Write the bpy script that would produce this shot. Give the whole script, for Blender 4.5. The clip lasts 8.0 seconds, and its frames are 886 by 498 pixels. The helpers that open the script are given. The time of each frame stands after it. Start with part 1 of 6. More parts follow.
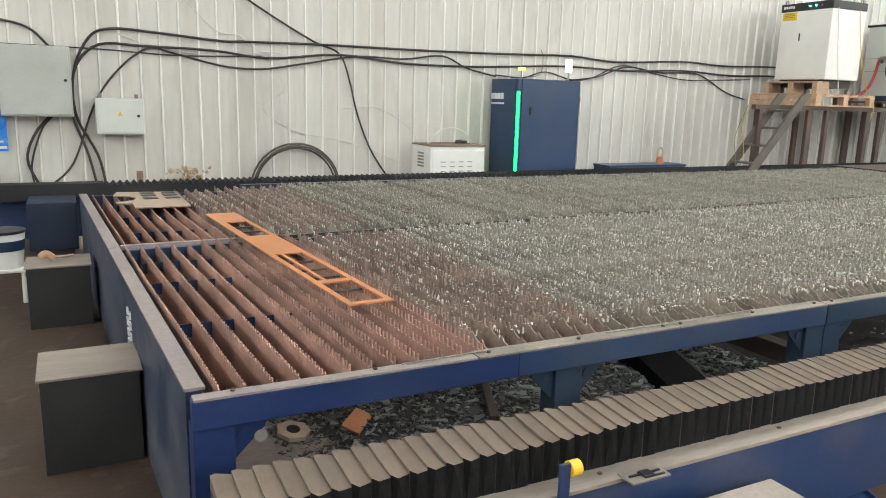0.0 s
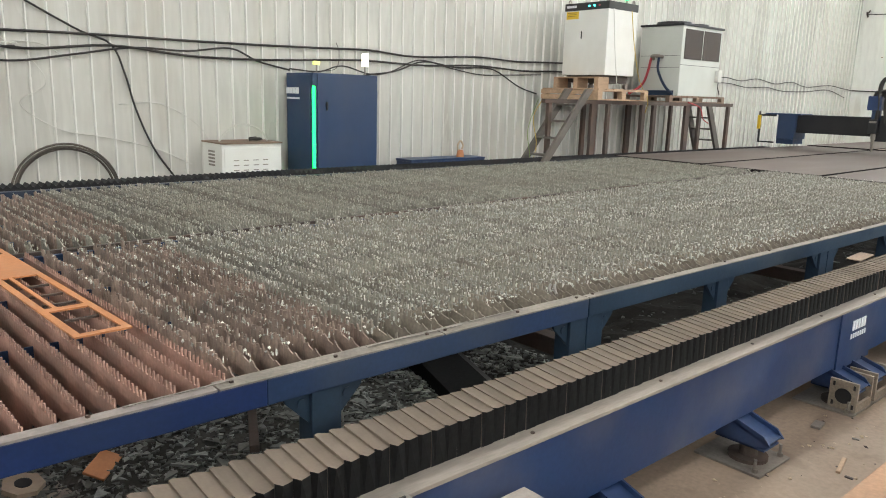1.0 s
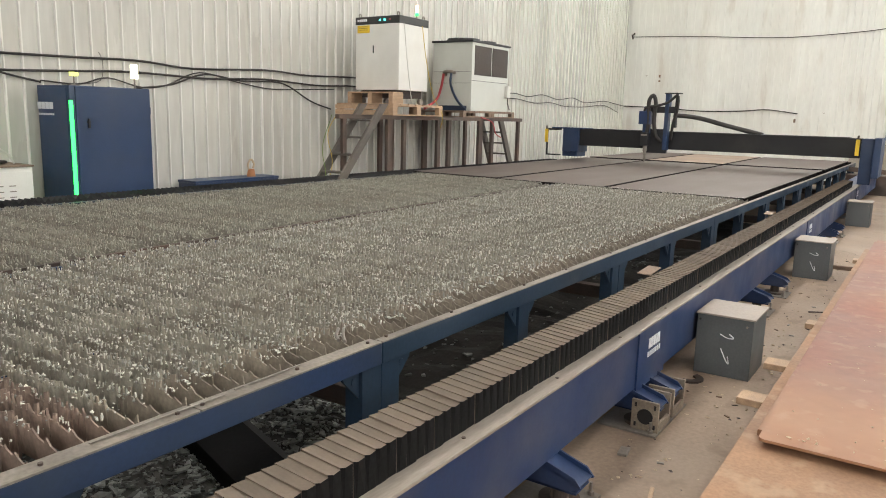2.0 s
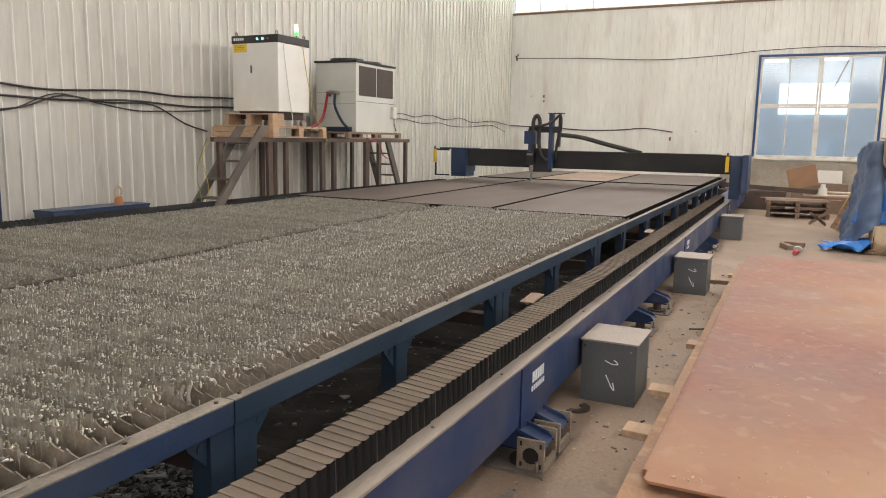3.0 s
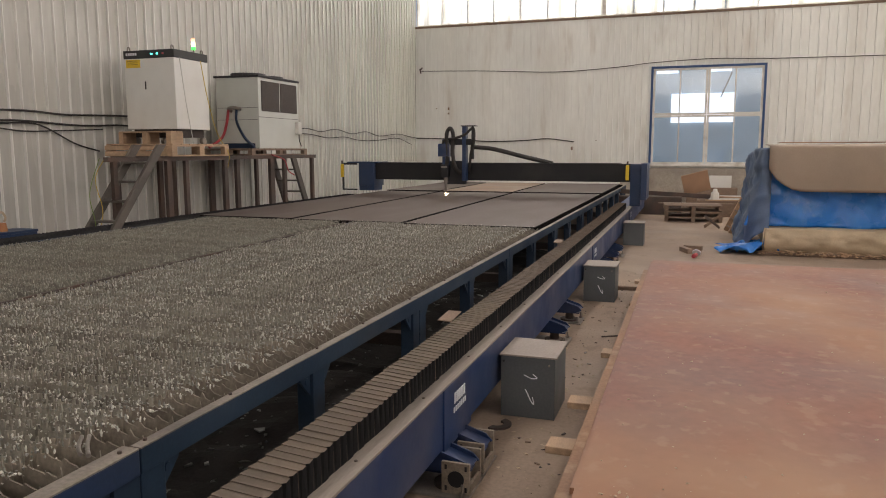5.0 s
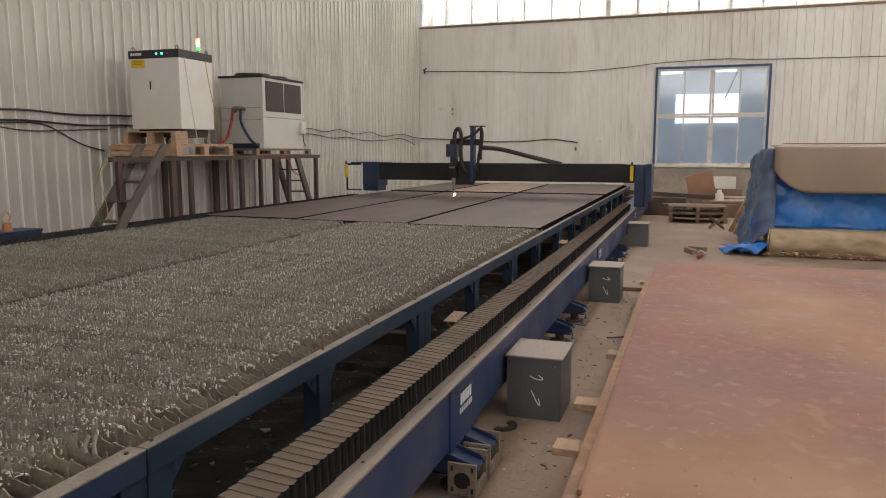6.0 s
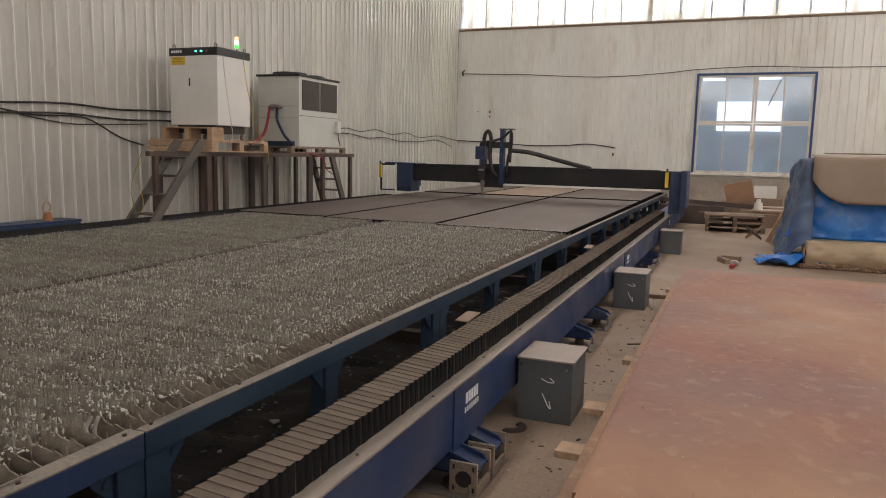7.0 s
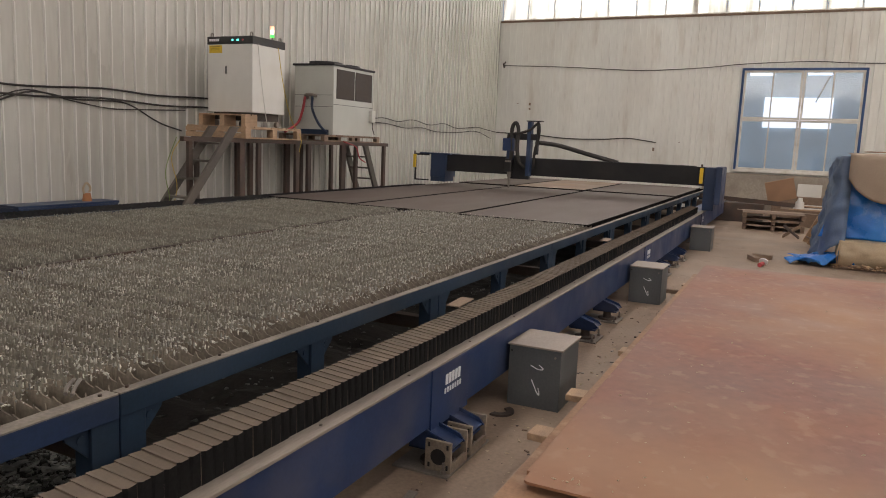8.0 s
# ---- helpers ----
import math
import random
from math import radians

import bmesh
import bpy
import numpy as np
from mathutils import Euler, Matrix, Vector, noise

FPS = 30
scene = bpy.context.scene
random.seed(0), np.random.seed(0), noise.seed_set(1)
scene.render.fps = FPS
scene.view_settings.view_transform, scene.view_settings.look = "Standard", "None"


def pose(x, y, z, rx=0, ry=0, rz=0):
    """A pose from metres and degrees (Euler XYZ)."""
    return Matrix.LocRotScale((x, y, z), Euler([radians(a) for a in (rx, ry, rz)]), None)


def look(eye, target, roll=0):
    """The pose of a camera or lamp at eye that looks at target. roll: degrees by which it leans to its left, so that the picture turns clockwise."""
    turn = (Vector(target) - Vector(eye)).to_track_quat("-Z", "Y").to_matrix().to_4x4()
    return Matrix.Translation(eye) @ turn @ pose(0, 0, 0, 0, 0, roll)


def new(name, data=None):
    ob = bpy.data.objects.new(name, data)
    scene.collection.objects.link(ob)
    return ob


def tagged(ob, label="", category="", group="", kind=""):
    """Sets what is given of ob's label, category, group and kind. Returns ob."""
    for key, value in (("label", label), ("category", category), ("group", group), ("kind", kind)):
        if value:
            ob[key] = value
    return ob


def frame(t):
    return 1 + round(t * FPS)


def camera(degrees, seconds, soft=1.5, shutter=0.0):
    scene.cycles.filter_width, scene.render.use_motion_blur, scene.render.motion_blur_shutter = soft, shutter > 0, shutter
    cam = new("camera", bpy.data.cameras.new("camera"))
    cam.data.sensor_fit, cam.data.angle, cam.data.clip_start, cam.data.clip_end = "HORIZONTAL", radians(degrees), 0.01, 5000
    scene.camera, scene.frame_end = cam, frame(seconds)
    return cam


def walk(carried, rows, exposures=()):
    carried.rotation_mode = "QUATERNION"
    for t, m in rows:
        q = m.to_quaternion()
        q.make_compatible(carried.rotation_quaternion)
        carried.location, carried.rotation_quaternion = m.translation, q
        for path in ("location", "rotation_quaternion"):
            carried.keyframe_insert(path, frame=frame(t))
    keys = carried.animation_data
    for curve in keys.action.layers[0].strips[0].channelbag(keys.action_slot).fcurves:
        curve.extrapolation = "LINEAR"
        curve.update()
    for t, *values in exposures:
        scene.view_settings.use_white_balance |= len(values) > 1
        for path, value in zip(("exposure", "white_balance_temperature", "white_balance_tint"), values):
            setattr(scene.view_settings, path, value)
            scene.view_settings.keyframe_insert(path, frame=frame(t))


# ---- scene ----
cam = camera(62.3, 8.0, soft=1.0)
PATH = [
    (0, (-0.288, -0.278, 1.676), (0.605, 1.466, 1.273), 1.6),
    (0.5, (-0.122, -0.247, 1.682), (0.955, 1.387, 1.273), 1.4),
    (1, (0.065, -0.259, 1.72), (1.352, 1.217, 1.31), 1.6),
    (1.5, (0.278, -0.172, 1.697), (1.761, 1.112, 1.308), 1.7),
    (2, (0.53, -0.004, 1.734), (2.165, 1.091, 1.376), 1.5),
    (2.2, (0.632, 0.081, 1.744), (2.309, 1.116, 1.404), 1.4),
    (3.3, (0.892, 0.009, 1.789), (2.697, 0.818, 1.492), 0.9),
    (3.5, (0.905, 0.002, 1.8), (2.723, 0.782, 1.505), 0.8),
    (4, (0.927, 0.05, 1.802), (2.773, 0.764, 1.517), 0.5),
    (4.5, (0.924, 0.084, 1.809), (2.79, 0.749, 1.534), 0.2),
    (5, (0.932, 0.097, 1.81), (2.811, 0.729, 1.542), -0.1),
    (6.5, (0.946, 0.124, 1.805), (2.816, 0.782, 1.541), 0.2),
    (7, (0.972, -0.032, 1.792), (2.813, 0.704, 1.531), 1.3),
    (7.5, (1.011, -0.251, 1.792), (2.822, 0.558, 1.529), 2.2),
    (8, (0.994, -0.4, 1.784), (2.782, 0.448, 1.497), 2.4),
]
walk(cam, [(t, look(eye, target, roll)) for t, eye, target, roll in PATH],
     [(0, 0.60, 6080, 9), (1.0, 0.44, 6100, 9), (2.0, 0.31, 6400, 12), (3.5, -0.02, 6700, 17), (4.0, -0.02, 6650, 17), (4.5, -0.62, 6750, 20), (6.5, -0.63, 6750, 20), (7.0, -0.71, 6750, 20), (7.5, -0.66, 6750, 20), (8.0, -0.70, 6750, 20)])

# ---- world and light ----
HALL_X0, HALL_X1, HALL_Y0, HALL_Y1, HALL_Z = -9.0, 25.9, -11.0, 9.5, 8.2
CLER_Z0, CLER_Z1 = 6.09, 7.7
world = bpy.data.worlds.new("sky")
world.use_nodes = True
sky = world.node_tree.nodes.new("ShaderNodeTexSky")
sky.sky_type, sky.sun_disc, sky.sun_elevation, sky.sun_rotation = "NISHITA", False, radians(50), radians(200)
world.node_tree.nodes["Background"].inputs[1].default_value = 0.12
world.node_tree.links.new(sky.outputs[0], world.node_tree.nodes["Background"].inputs[0])
scene.world = world


def window_light(name, at, target, wide, high, watts, colour=(1, 0.97, 0.92)):
    lamp = bpy.data.lights.new(name, "AREA")
    lamp.shape, lamp.size, lamp.size_y, lamp.energy, lamp.color = "RECTANGLE", wide, high, watts, colour
    ob = new(name, lamp)
    ob.matrix_world = look(at, target)
    return ob


CZ = (CLER_Z0 + CLER_Z1) / 2
SKYLIGHTS = ((-3.6, -2.4), (3.4, 4.6))
window_light("daylight_end", (HALL_X1 + 0.5, -0.8, CZ), (0, -0.8, CZ - 8), 20.0, 1.7, 600)
window_light("daylight_side", (12.0, HALL_Y0 - 0.5, CZ), (12.0, 8.0, CZ - 8), 26.0, 1.7, 900)
window_light("daylight_back", (HALL_X0 - 0.5, -0.8, CZ), (12.0, -0.8, CZ - 8), 20.0, 1.7, 620)
for a, b in SKYLIGHTS:
    window_light("daylight_roof", (11.5, (a + b) / 2, HALL_Z + 0.4), (11.5, (a + b) / 2 + 0.001, 0), 23.0, b - a, 400)


# ---- materials ----
def material(name, colour, rough=0.6, metal=0.0, vary=0.25, scale=3.0, fine=60.0, bump=0.15, dirt=None, dirt_amount=0.4, dirt_scale=1.2,
             stretch=(1, 1, 1), island=0.0, objects=0.0, spec=0.5, emit=0.0, bump_scale=None, scuff=None, scuff_amount=0.5, scuff_scale=7.0):
    """A painted, worn or raw surface: coarse and fine noise on the colour, stains of a second colour, relief."""
    m = bpy.data.materials.new(name)
    m.use_nodes = True
    t = m.node_tree
    n, l = t.nodes, t.links
    b = n["Principled BSDF"]
    b.inputs["Roughness"].default_value, b.inputs["Metallic"].default_value = rough, metal
    b.inputs["Specular IOR Level"].default_value = spec
    co = n.new("ShaderNodeTexCoord")
    geo = n.new("ShaderNodeNewGeometry")
    mp = n.new("ShaderNodeMapping")
    mp.inputs["Scale"].default_value = stretch
    l.new(geo.outputs["Position"] if objects < 0 else co.outputs["Object"], mp.inputs[0])

    def noise_node(sc, detail):
        x = n.new("ShaderNodeTexNoise")
        x.inputs["Scale"].default_value, x.inputs["Detail"].default_value = sc, detail
        l.new(mp.outputs[0], x.inputs["Vector"])
        return x

    def mix(kind, fac, a, c):
        x = n.new("ShaderNodeMix")
        x.data_type, x.blend_type = "RGBA", kind
        for slot, v in ((0, fac), (6, a), (7, c)):
            if hasattr(v, "is_linked"):
                l.new(v, x.inputs[slot])
            else:
                x.inputs[slot].default_value = v if slot == 0 else (*v, 1)
        return x.outputs[2]

    def spread(v, lo, hi):
        x = n.new("ShaderNodeMapRange")
        x.inputs[3].default_value, x.inputs[4].default_value = lo, hi
        x.inputs[1].default_value, x.inputs[2].default_value = 0.3, 0.7
        l.new(v, x.inputs[0])
        return x.outputs[0]

    coarse, grain = noise_node(scale, 6), noise_node(fine, 4)
    base = mix("MULTIPLY", 1.0, colour, spread(coarse.outputs["Fac"], 1 - vary, 1 + vary))
    base = mix("MULTIPLY", 1.0, base, spread(grain.outputs["Fac"], 1 - vary * 0.6, 1 + vary * 0.6))
    if island:
        base = mix("MULTIPLY", 1.0, base, spread(geo.outputs["Random Per Island"], 1 - island, 1 + island))
    if objects > 0:
        info = n.new("ShaderNodeObjectInfo")
        base = mix("MULTIPLY", 1.0, base, spread(info.outputs["Random"], 1 - objects, 1 + objects))
    if dirt:
        spots = noise_node(dirt_scale, 8)
        r = n.new("ShaderNodeMapRange")
        r.inputs[1].default_value, r.inputs[2].default_value, r.inputs[4].default_value = 0.45, 0.72, dirt_amount
        l.new(spots.outputs["Fac"], r.inputs[0])
        base = mix("MIX", r.outputs[0], base, dirt)
    if scuff:
        marks = noise_node(scuff_scale, 9)
        r = n.new("ShaderNodeMapRange")
        r.inputs[1].default_value, r.inputs[2].default_value, r.inputs[4].default_value = 0.57, 0.66, scuff_amount
        l.new(marks.outputs["Fac"], r.inputs[0])
        base = mix("MIX", r.outputs[0], base, scuff)
    l.new(base, b.inputs["Base Color"])
    l.new(spread(coarse.outputs["Fac"], max(rough - 0.12, 0.03), min(rough + 0.12, 1)), b.inputs["Roughness"])
    if emit:
        l.new(base, b.inputs["Emission Color"])
        b.inputs["Emission Strength"].default_value = emit
    if bump:
        bp = n.new("ShaderNodeBump")
        bp.inputs["Strength"].default_value, bp.inputs["Distance"].default_value = bump, 0.01
        relief = noise_node(bump_scale or fine * 0.5, 5)
        l.new(relief.outputs["Fac"], bp.inputs["Height"])
        l.new(bp.outputs[0], b.inputs["Normal"])
    return m


def glow(name, colour, strength):
    m = bpy.data.materials.new(name)
    m.use_nodes = True
    b = m.node_tree.nodes["Principled BSDF"]
    b.inputs["Base Color"].default_value = (*colour, 1)
    b.inputs["Emission Color"].default_value = (*colour, 1)
    b.inputs["Emission Strength"].default_value = strength
    return m


def glass(name, colour=(0.9, 0.95, 1), rough=0.05):
    m = bpy.data.materials.new(name)
    m.use_nodes = True
    t = m.node_tree
    g, tr, mx = t.nodes.new("ShaderNodeBsdfGlossy"), t.nodes.new("ShaderNodeBsdfTransparent"), t.nodes.new("ShaderNodeMixShader")
    g.inputs["Roughness"].default_value = rough
    tr.inputs[0].default_value = (*colour, 1)
    mx.inputs[0].default_value = 0.1
    t.links.new(tr.outputs[0], mx.inputs[1])
    t.links.new(g.outputs[0], mx.inputs[2])
    t.links.new(mx.outputs[0], t.nodes["Material Output"].inputs[0])
    return m


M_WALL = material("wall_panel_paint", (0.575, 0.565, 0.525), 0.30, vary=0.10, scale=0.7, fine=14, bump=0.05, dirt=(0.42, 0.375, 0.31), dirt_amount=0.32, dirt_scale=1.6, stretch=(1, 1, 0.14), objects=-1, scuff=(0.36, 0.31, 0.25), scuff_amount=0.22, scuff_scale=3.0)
# ribs paler than their sheet: their bright glints are put into the colour
M_RIB_GLINT = material("wall_rib_glint", (0.80, 0.79, 0.75), 0.20, vary=0.06, scale=1.2, fine=14, bump=0.03, dirt=(0.55, 0.50, 0.42), dirt_amount=0.2, dirt_scale=2.5, stretch=(1, 1, 0.14), objects=-1)
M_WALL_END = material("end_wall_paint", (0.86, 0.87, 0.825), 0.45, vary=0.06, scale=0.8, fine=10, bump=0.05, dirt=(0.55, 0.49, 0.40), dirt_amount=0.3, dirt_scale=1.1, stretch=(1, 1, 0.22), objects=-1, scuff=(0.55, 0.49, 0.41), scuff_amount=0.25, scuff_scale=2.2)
M_FLOOR = material("concrete", (0.30, 0.222, 0.166), 0.75, vary=0.2, scale=1.1, fine=40, bump=0.3, dirt=(0.40, 0.315, 0.24), dirt_amount=0.7, dirt_scale=1.0, scuff=(0.20, 0.145, 0.105), scuff_amount=0.5, scuff_scale=4.0)
M_FLOORDARK = material("dark_brown_concrete", (0.052, 0.033, 0.022), 0.6, vary=0.3, scale=1.3, fine=40, bump=0.25, dirt=(0.10, 0.07, 0.052), dirt_amount=0.45, dirt_scale=0.9, scuff=(0.16, 0.12, 0.09), scuff_amount=0.3)
M_CEIL = material("roof_sheet", (0.6, 0.6, 0.58), 0.6, vary=0.1, bump=0.1)
M_BLUE = material("blue_paint", (0.017, 0.040, 0.115), 0.42, vary=0.15, scale=2, fine=50, bump=0.06, dirt=(0.16, 0.15, 0.16), dirt_amount=0.4, dirt_scale=2.2, objects=-1)
M_FRAME = material("bed_frame_blue", (0.013, 0.029, 0.105), 0.45, vary=0.18, scale=2, fine=50, bump=0.06, dirt=(0.03, 0.047, 0.075), dirt_amount=0.6, dirt_scale=1.2, objects=-1)
M_FRAME_OLD = material("dusty_bed_frame_blue", (0.014, 0.034, 0.064), 0.5, vary=0.2, scale=2, fine=50, bump=0.08, dirt=(0.036, 0.047, 0.058), dirt_amount=0.6, dirt_scale=1.4, objects=-1)
M_FRAME_MID = material("half_dusty_frame_blue", (0.016, 0.036, 0.092), 0.48, vary=0.2, scale=2, fine=50, bump=0.08, dirt=(0.05, 0.066, 0.088), dirt_amount=0.7, dirt_scale=1.6, objects=-1)
M_NAVY = material("navy_housing_paint", (0.009, 0.019, 0.048), 0.5, vary=0.2, bump=0.05, dirt=(0.03, 0.034, 0.045), dirt_amount=0.4, dirt_scale=2)
M_ENDPLATE = material("scuffed_end_plate", (0.026, 0.042, 0.09), 0.5, vary=0.35, scale=4, fine=40, bump=0.08, dirt=(0.15, 0.145, 0.14), dirt_amount=0.8, dirt_scale=4.0, stretch=(1, 1, 0.9), objects=-1)
M_BLUE_DARK = material("dark_blue_enamel", (0.020, 0.045, 0.11), 0.4, vary=0.1, bump=0.04, dirt=(0.08, 0.09, 0.11), dirt_amount=0.3)
M_RAILTOP = material("dusty_rail", (0.29, 0.25, 0.215), 0.65, vary=0.18, scale=4, fine=50, bump=0.1, dirt=(0.2, 0.17, 0.17), dirt_amount=0.5, dirt_scale=2.0, stretch=(0.3, 2, 1), objects=-1)
M_FRAMETOP = material("worn_frame_top", (0.29, 0.25, 0.235), 0.5, vary=0.2, scale=3, fine=60, bump=0.1, dirt=(0.17, 0.14, 0.19), dirt_amount=0.6, dirt_scale=1.5, objects=-1)
M_FRAMETOP_OLD = material("dirty_frame_top", (0.24, 0.21, 0.18), 0.6, vary=0.3, scale=4, fine=60, bump=0.2, dirt=(0.09, 0.08, 0.075), dirt_amount=0.6, dirt_scale=3, objects=-1)
M_RUST = material("rusted_slat", (0.37, 0.225, 0.178), 0.62, vary=0.25, scale=4, fine=60, bump=0.15, dirt=(0.17, 0.13, 0.11), dirt_amount=0.6, dirt_scale=3, objects=0.12)
M_BROWNSLAT = material("brown_worn_slat", (0.30, 0.225, 0.183), 0.6, vary=0.3, scale=6, fine=60, bump=0.2, dirt=(0.22, 0.20, 0.17), dirt_amount=0.6, dirt_scale=2, objects=0.12)
M_GREYSLAT = material("worn_grey_slat", (0.285, 0.268, 0.226), 0.6, vary=0.3, scale=6, fine=60, bump=0.2, dirt=(0.26, 0.21, 0.15), dirt_amount=0.5, dirt_scale=2, objects=0.2)
M_WEDGE = material("burnt_slat_foot", (0.26, 0.225, 0.18), 0.6, vary=0.3, scale=6, fine=60, bump=0.2, dirt=(0.27, 0.17, 0.115), dirt_amount=0.7, dirt_scale=1.6, objects=0.15)
M_SLAGDUST = material("dusty_slag", (0.37, 0.365, 0.315), 0.75, vary=0.3, scale=9, fine=90, bump=0.3, dirt=(0.22, 0.18, 0.14), dirt_amount=0.6, dirt_scale=1.4, island=0.35)
M_SLAG = material("slag", (0.51, 0.51, 0.465), 0.85, 0.0, vary=0.3, scale=9, fine=90, bump=0.3, dirt=(0.40, 0.34, 0.28), dirt_amount=0.6, dirt_scale=1.4, island=0.36)
M_FOLD = material("bellows_side_cloth", (0.011, 0.011, 0.0115), 0.9, vary=0.3, scale=5, bump=0.1)
M_FOLD.node_tree.nodes["Principled BSDF"].inputs["Specular IOR Level"].default_value = 0.15
M_PLEAT = material("bellows_cloth_dusty", (0.145, 0.113, 0.087), 0.8, vary=0.12, scale=6, fine=80, bump=0.1, objects=0.1)
M_BLACK = material("black_cloth", (0.016, 0.016, 0.018), 0.75, vary=0.3, scale=5, bump=0.1, dirt=(0.05, 0.045, 0.04), dirt_amount=0.4)
M_SHEET = material("steel_sheet", (0.128, 0.098, 0.088), 0.58, 0.15, vary=0.1, scale=0.8, fine=25, bump=0.03, dirt=(0.16, 0.13, 0.115), dirt_amount=0.55, dirt_scale=0.8, stretch=(0.35, 1, 1))
M_RUSTSHEET = material("rusty_offcut", (0.34, 0.24, 0.18), 0.5, 0.2, vary=0.15, scale=1, bump=0.04, dirt=(0.2, 0.15, 0.12), dirt_amount=0.5)
M_PLATE = material("rusty_plate", (0.25, 0.103, 0.072), 0.55, vary=0.2, scale=1.3, fine=14, bump=0.02, dirt=(0.42, 0.22, 0.11), dirt_amount=0.85, dirt_scale=0.4, bump_scale=120, scuff=(0.44, 0.28, 0.18), scuff_amount=0.3, scuff_scale=8)
M_PLATEDUST = material("sandy_plate_edge", (0.36, 0.21, 0.125), 0.7, vary=0.2, scale=2, bump=0.1, dirt=(0.20, 0.10, 0.065), dirt_amount=0.6, dirt_scale=1.5, scuff=(0.5, 0.36, 0.24), scuff_amount=0.4)
M_ORANGE = material("cut_steel_orange", (0.52, 0.215, 0.085), 0.5, vary=0.12, scale=3, bump=0.04, dirt=(0.33, 0.16, 0.09), dirt_amount=0.4)
M_TAN = material("tan_offcut", (0.40, 0.31, 0.235), 0.55, vary=0.12, bump=0.05)
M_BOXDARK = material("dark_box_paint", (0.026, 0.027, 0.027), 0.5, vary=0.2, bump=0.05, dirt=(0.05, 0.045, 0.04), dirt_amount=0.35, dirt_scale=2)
M_BOX = material("grey_box_paint", (0.105, 0.116, 0.122), 0.45, vary=0.15, bump=0.05, dirt=(0.10, 0.10, 0.098), dirt_amount=0.35, dirt_scale=2)
M_BOXTOP = material("dusty_box_lid", (0.36, 0.31, 0.27), 0.6, vary=0.15, bump=0.06)
M_SCRAP = material("scrap_chips", (0.175, 0.182, 0.17), 0.5, 0.15, vary=0.3, scale=5, bump=0.2, dirt=(0.10, 0.095, 0.085), dirt_amount=0.6, dirt_scale=3, island=0.6)
M_HEAP = material("grey_scrap_dust", (0.066, 0.064, 0.057), 0.85, vary=0.4, scale=6, bump=0.5, dirt=(0.025, 0.024, 0.022), dirt_amount=0.8, dirt_scale=2.0)
M_HEAPSHADE = material("shaded_cutting_dust", (0.018, 0.016, 0.014), 0.9, vary=0.4, scale=6, bump=0.5)
M_GAPSHADE = material("sheet_gap_shade", (0.015, 0.013, 0.012), 0.9, spec=0.1, vary=0.3, bump=0.1)
M_WHITE = material("white_enamel", (0.76, 0.755, 0.72), 0.4, vary=0.04, bump=0.02, dirt=(0.6, 0.54, 0.42), dirt_amount=0.25, dirt_scale=1.2)
M_GREYBOX = material("light_grey_enamel", (0.60, 0.62, 0.58), 0.42, vary=0.04, bump=0.02, dirt=(0.45, 0.42, 0.35), dirt_amount=0.25)
M_GREYCASE = material("grey_electric_box", (0.43, 0.45, 0.42), 0.45, vary=0.06, bump=0.02, dirt=(0.34, 0.31, 0.26), dirt_amount=0.3)
M_IRON = material("rusty_dark_iron", (0.085, 0.065, 0.055), 0.6, 0.2, vary=0.25, bump=0.15, dirt=(0.16, 0.085, 0.055), dirt_amount=0.6, dirt_scale=2.5)
M_LADDER = material("grey_worn_steel", (0.13, 0.115, 0.10), 0.55, 0.2, vary=0.2, bump=0.1, dirt=(0.18, 0.13, 0.09), dirt_amount=0.4)
M_CAST = material("raw_casting", (0.30, 0.25, 0.195), 0.55, 0.1, vary=0.3, bump=0.15, dirt=(0.16, 0.11, 0.08), dirt_amount=0.6, dirt_scale=4)
M_STEEL = material("grey_cast_steel", (0.27, 0.245, 0.22), 0.5, 0.4, vary=0.2, bump=0.15, dirt=(0.17, 0.12, 0.09), dirt_amount=0.5)
M_WOOD = material("pine_wood", (0.48, 0.325, 0.21), 0.65, vary=0.18, scale=4, fine=30, bump=0.12, stretch=(1, 6, 6), dirt=(0.33, 0.23, 0.14), dirt_amount=0.5)
M_OLDWOOD = material("weathered_wood", (0.25, 0.175, 0.125), 0.75, vary=0.22, scale=4, fine=30, bump=0.2, stretch=(1, 6, 6), dirt=(0.17, 0.125, 0.1), dirt_amount=0.5)
M_CABLE = material("black_rubber", (0.03, 0.027, 0.025), 0.55, vary=0.2, bump=0.05, dirt=(0.1, 0.085, 0.07), dirt_amount=0.4)
M_OLDCABLE = material("dusty_rubber", (0.10, 0.085, 0.07), 0.7, vary=0.2, bump=0.05)
M_CABLEW = material("pale_wire", (0.6, 0.59, 0.55), 0.5, vary=0.1, bump=0)
M_YELLOW = material("yellow_plastic", (0.75, 0.5, 0.03), 0.45, vary=0.08, bump=0)
M_YCABLE = material("yellow_fibre_cable", (0.62, 0.44, 0.08), 0.5, vary=0.08, bump=0)
M_RED = material("red_rubber", (0.42, 0.05, 0.06), 0.5, vary=0.1, bump=0)
M_BHOSE = material("blue_rubber", (0.012, 0.03, 0.07), 0.5, vary=0.1, bump=0)
M_GRILLE = material("dark_grille", (0.055, 0.042, 0.035), 0.6, vary=0.3, fine=200, bump=0.5)
M_DARK = material("black_plastic", (0.018, 0.018, 0.02), 0.45, vary=0.15, bump=0.05)
M_PRINT = material("white_print", (0.75, 0.77, 0.8), 0.5, vary=0.03, bump=0)
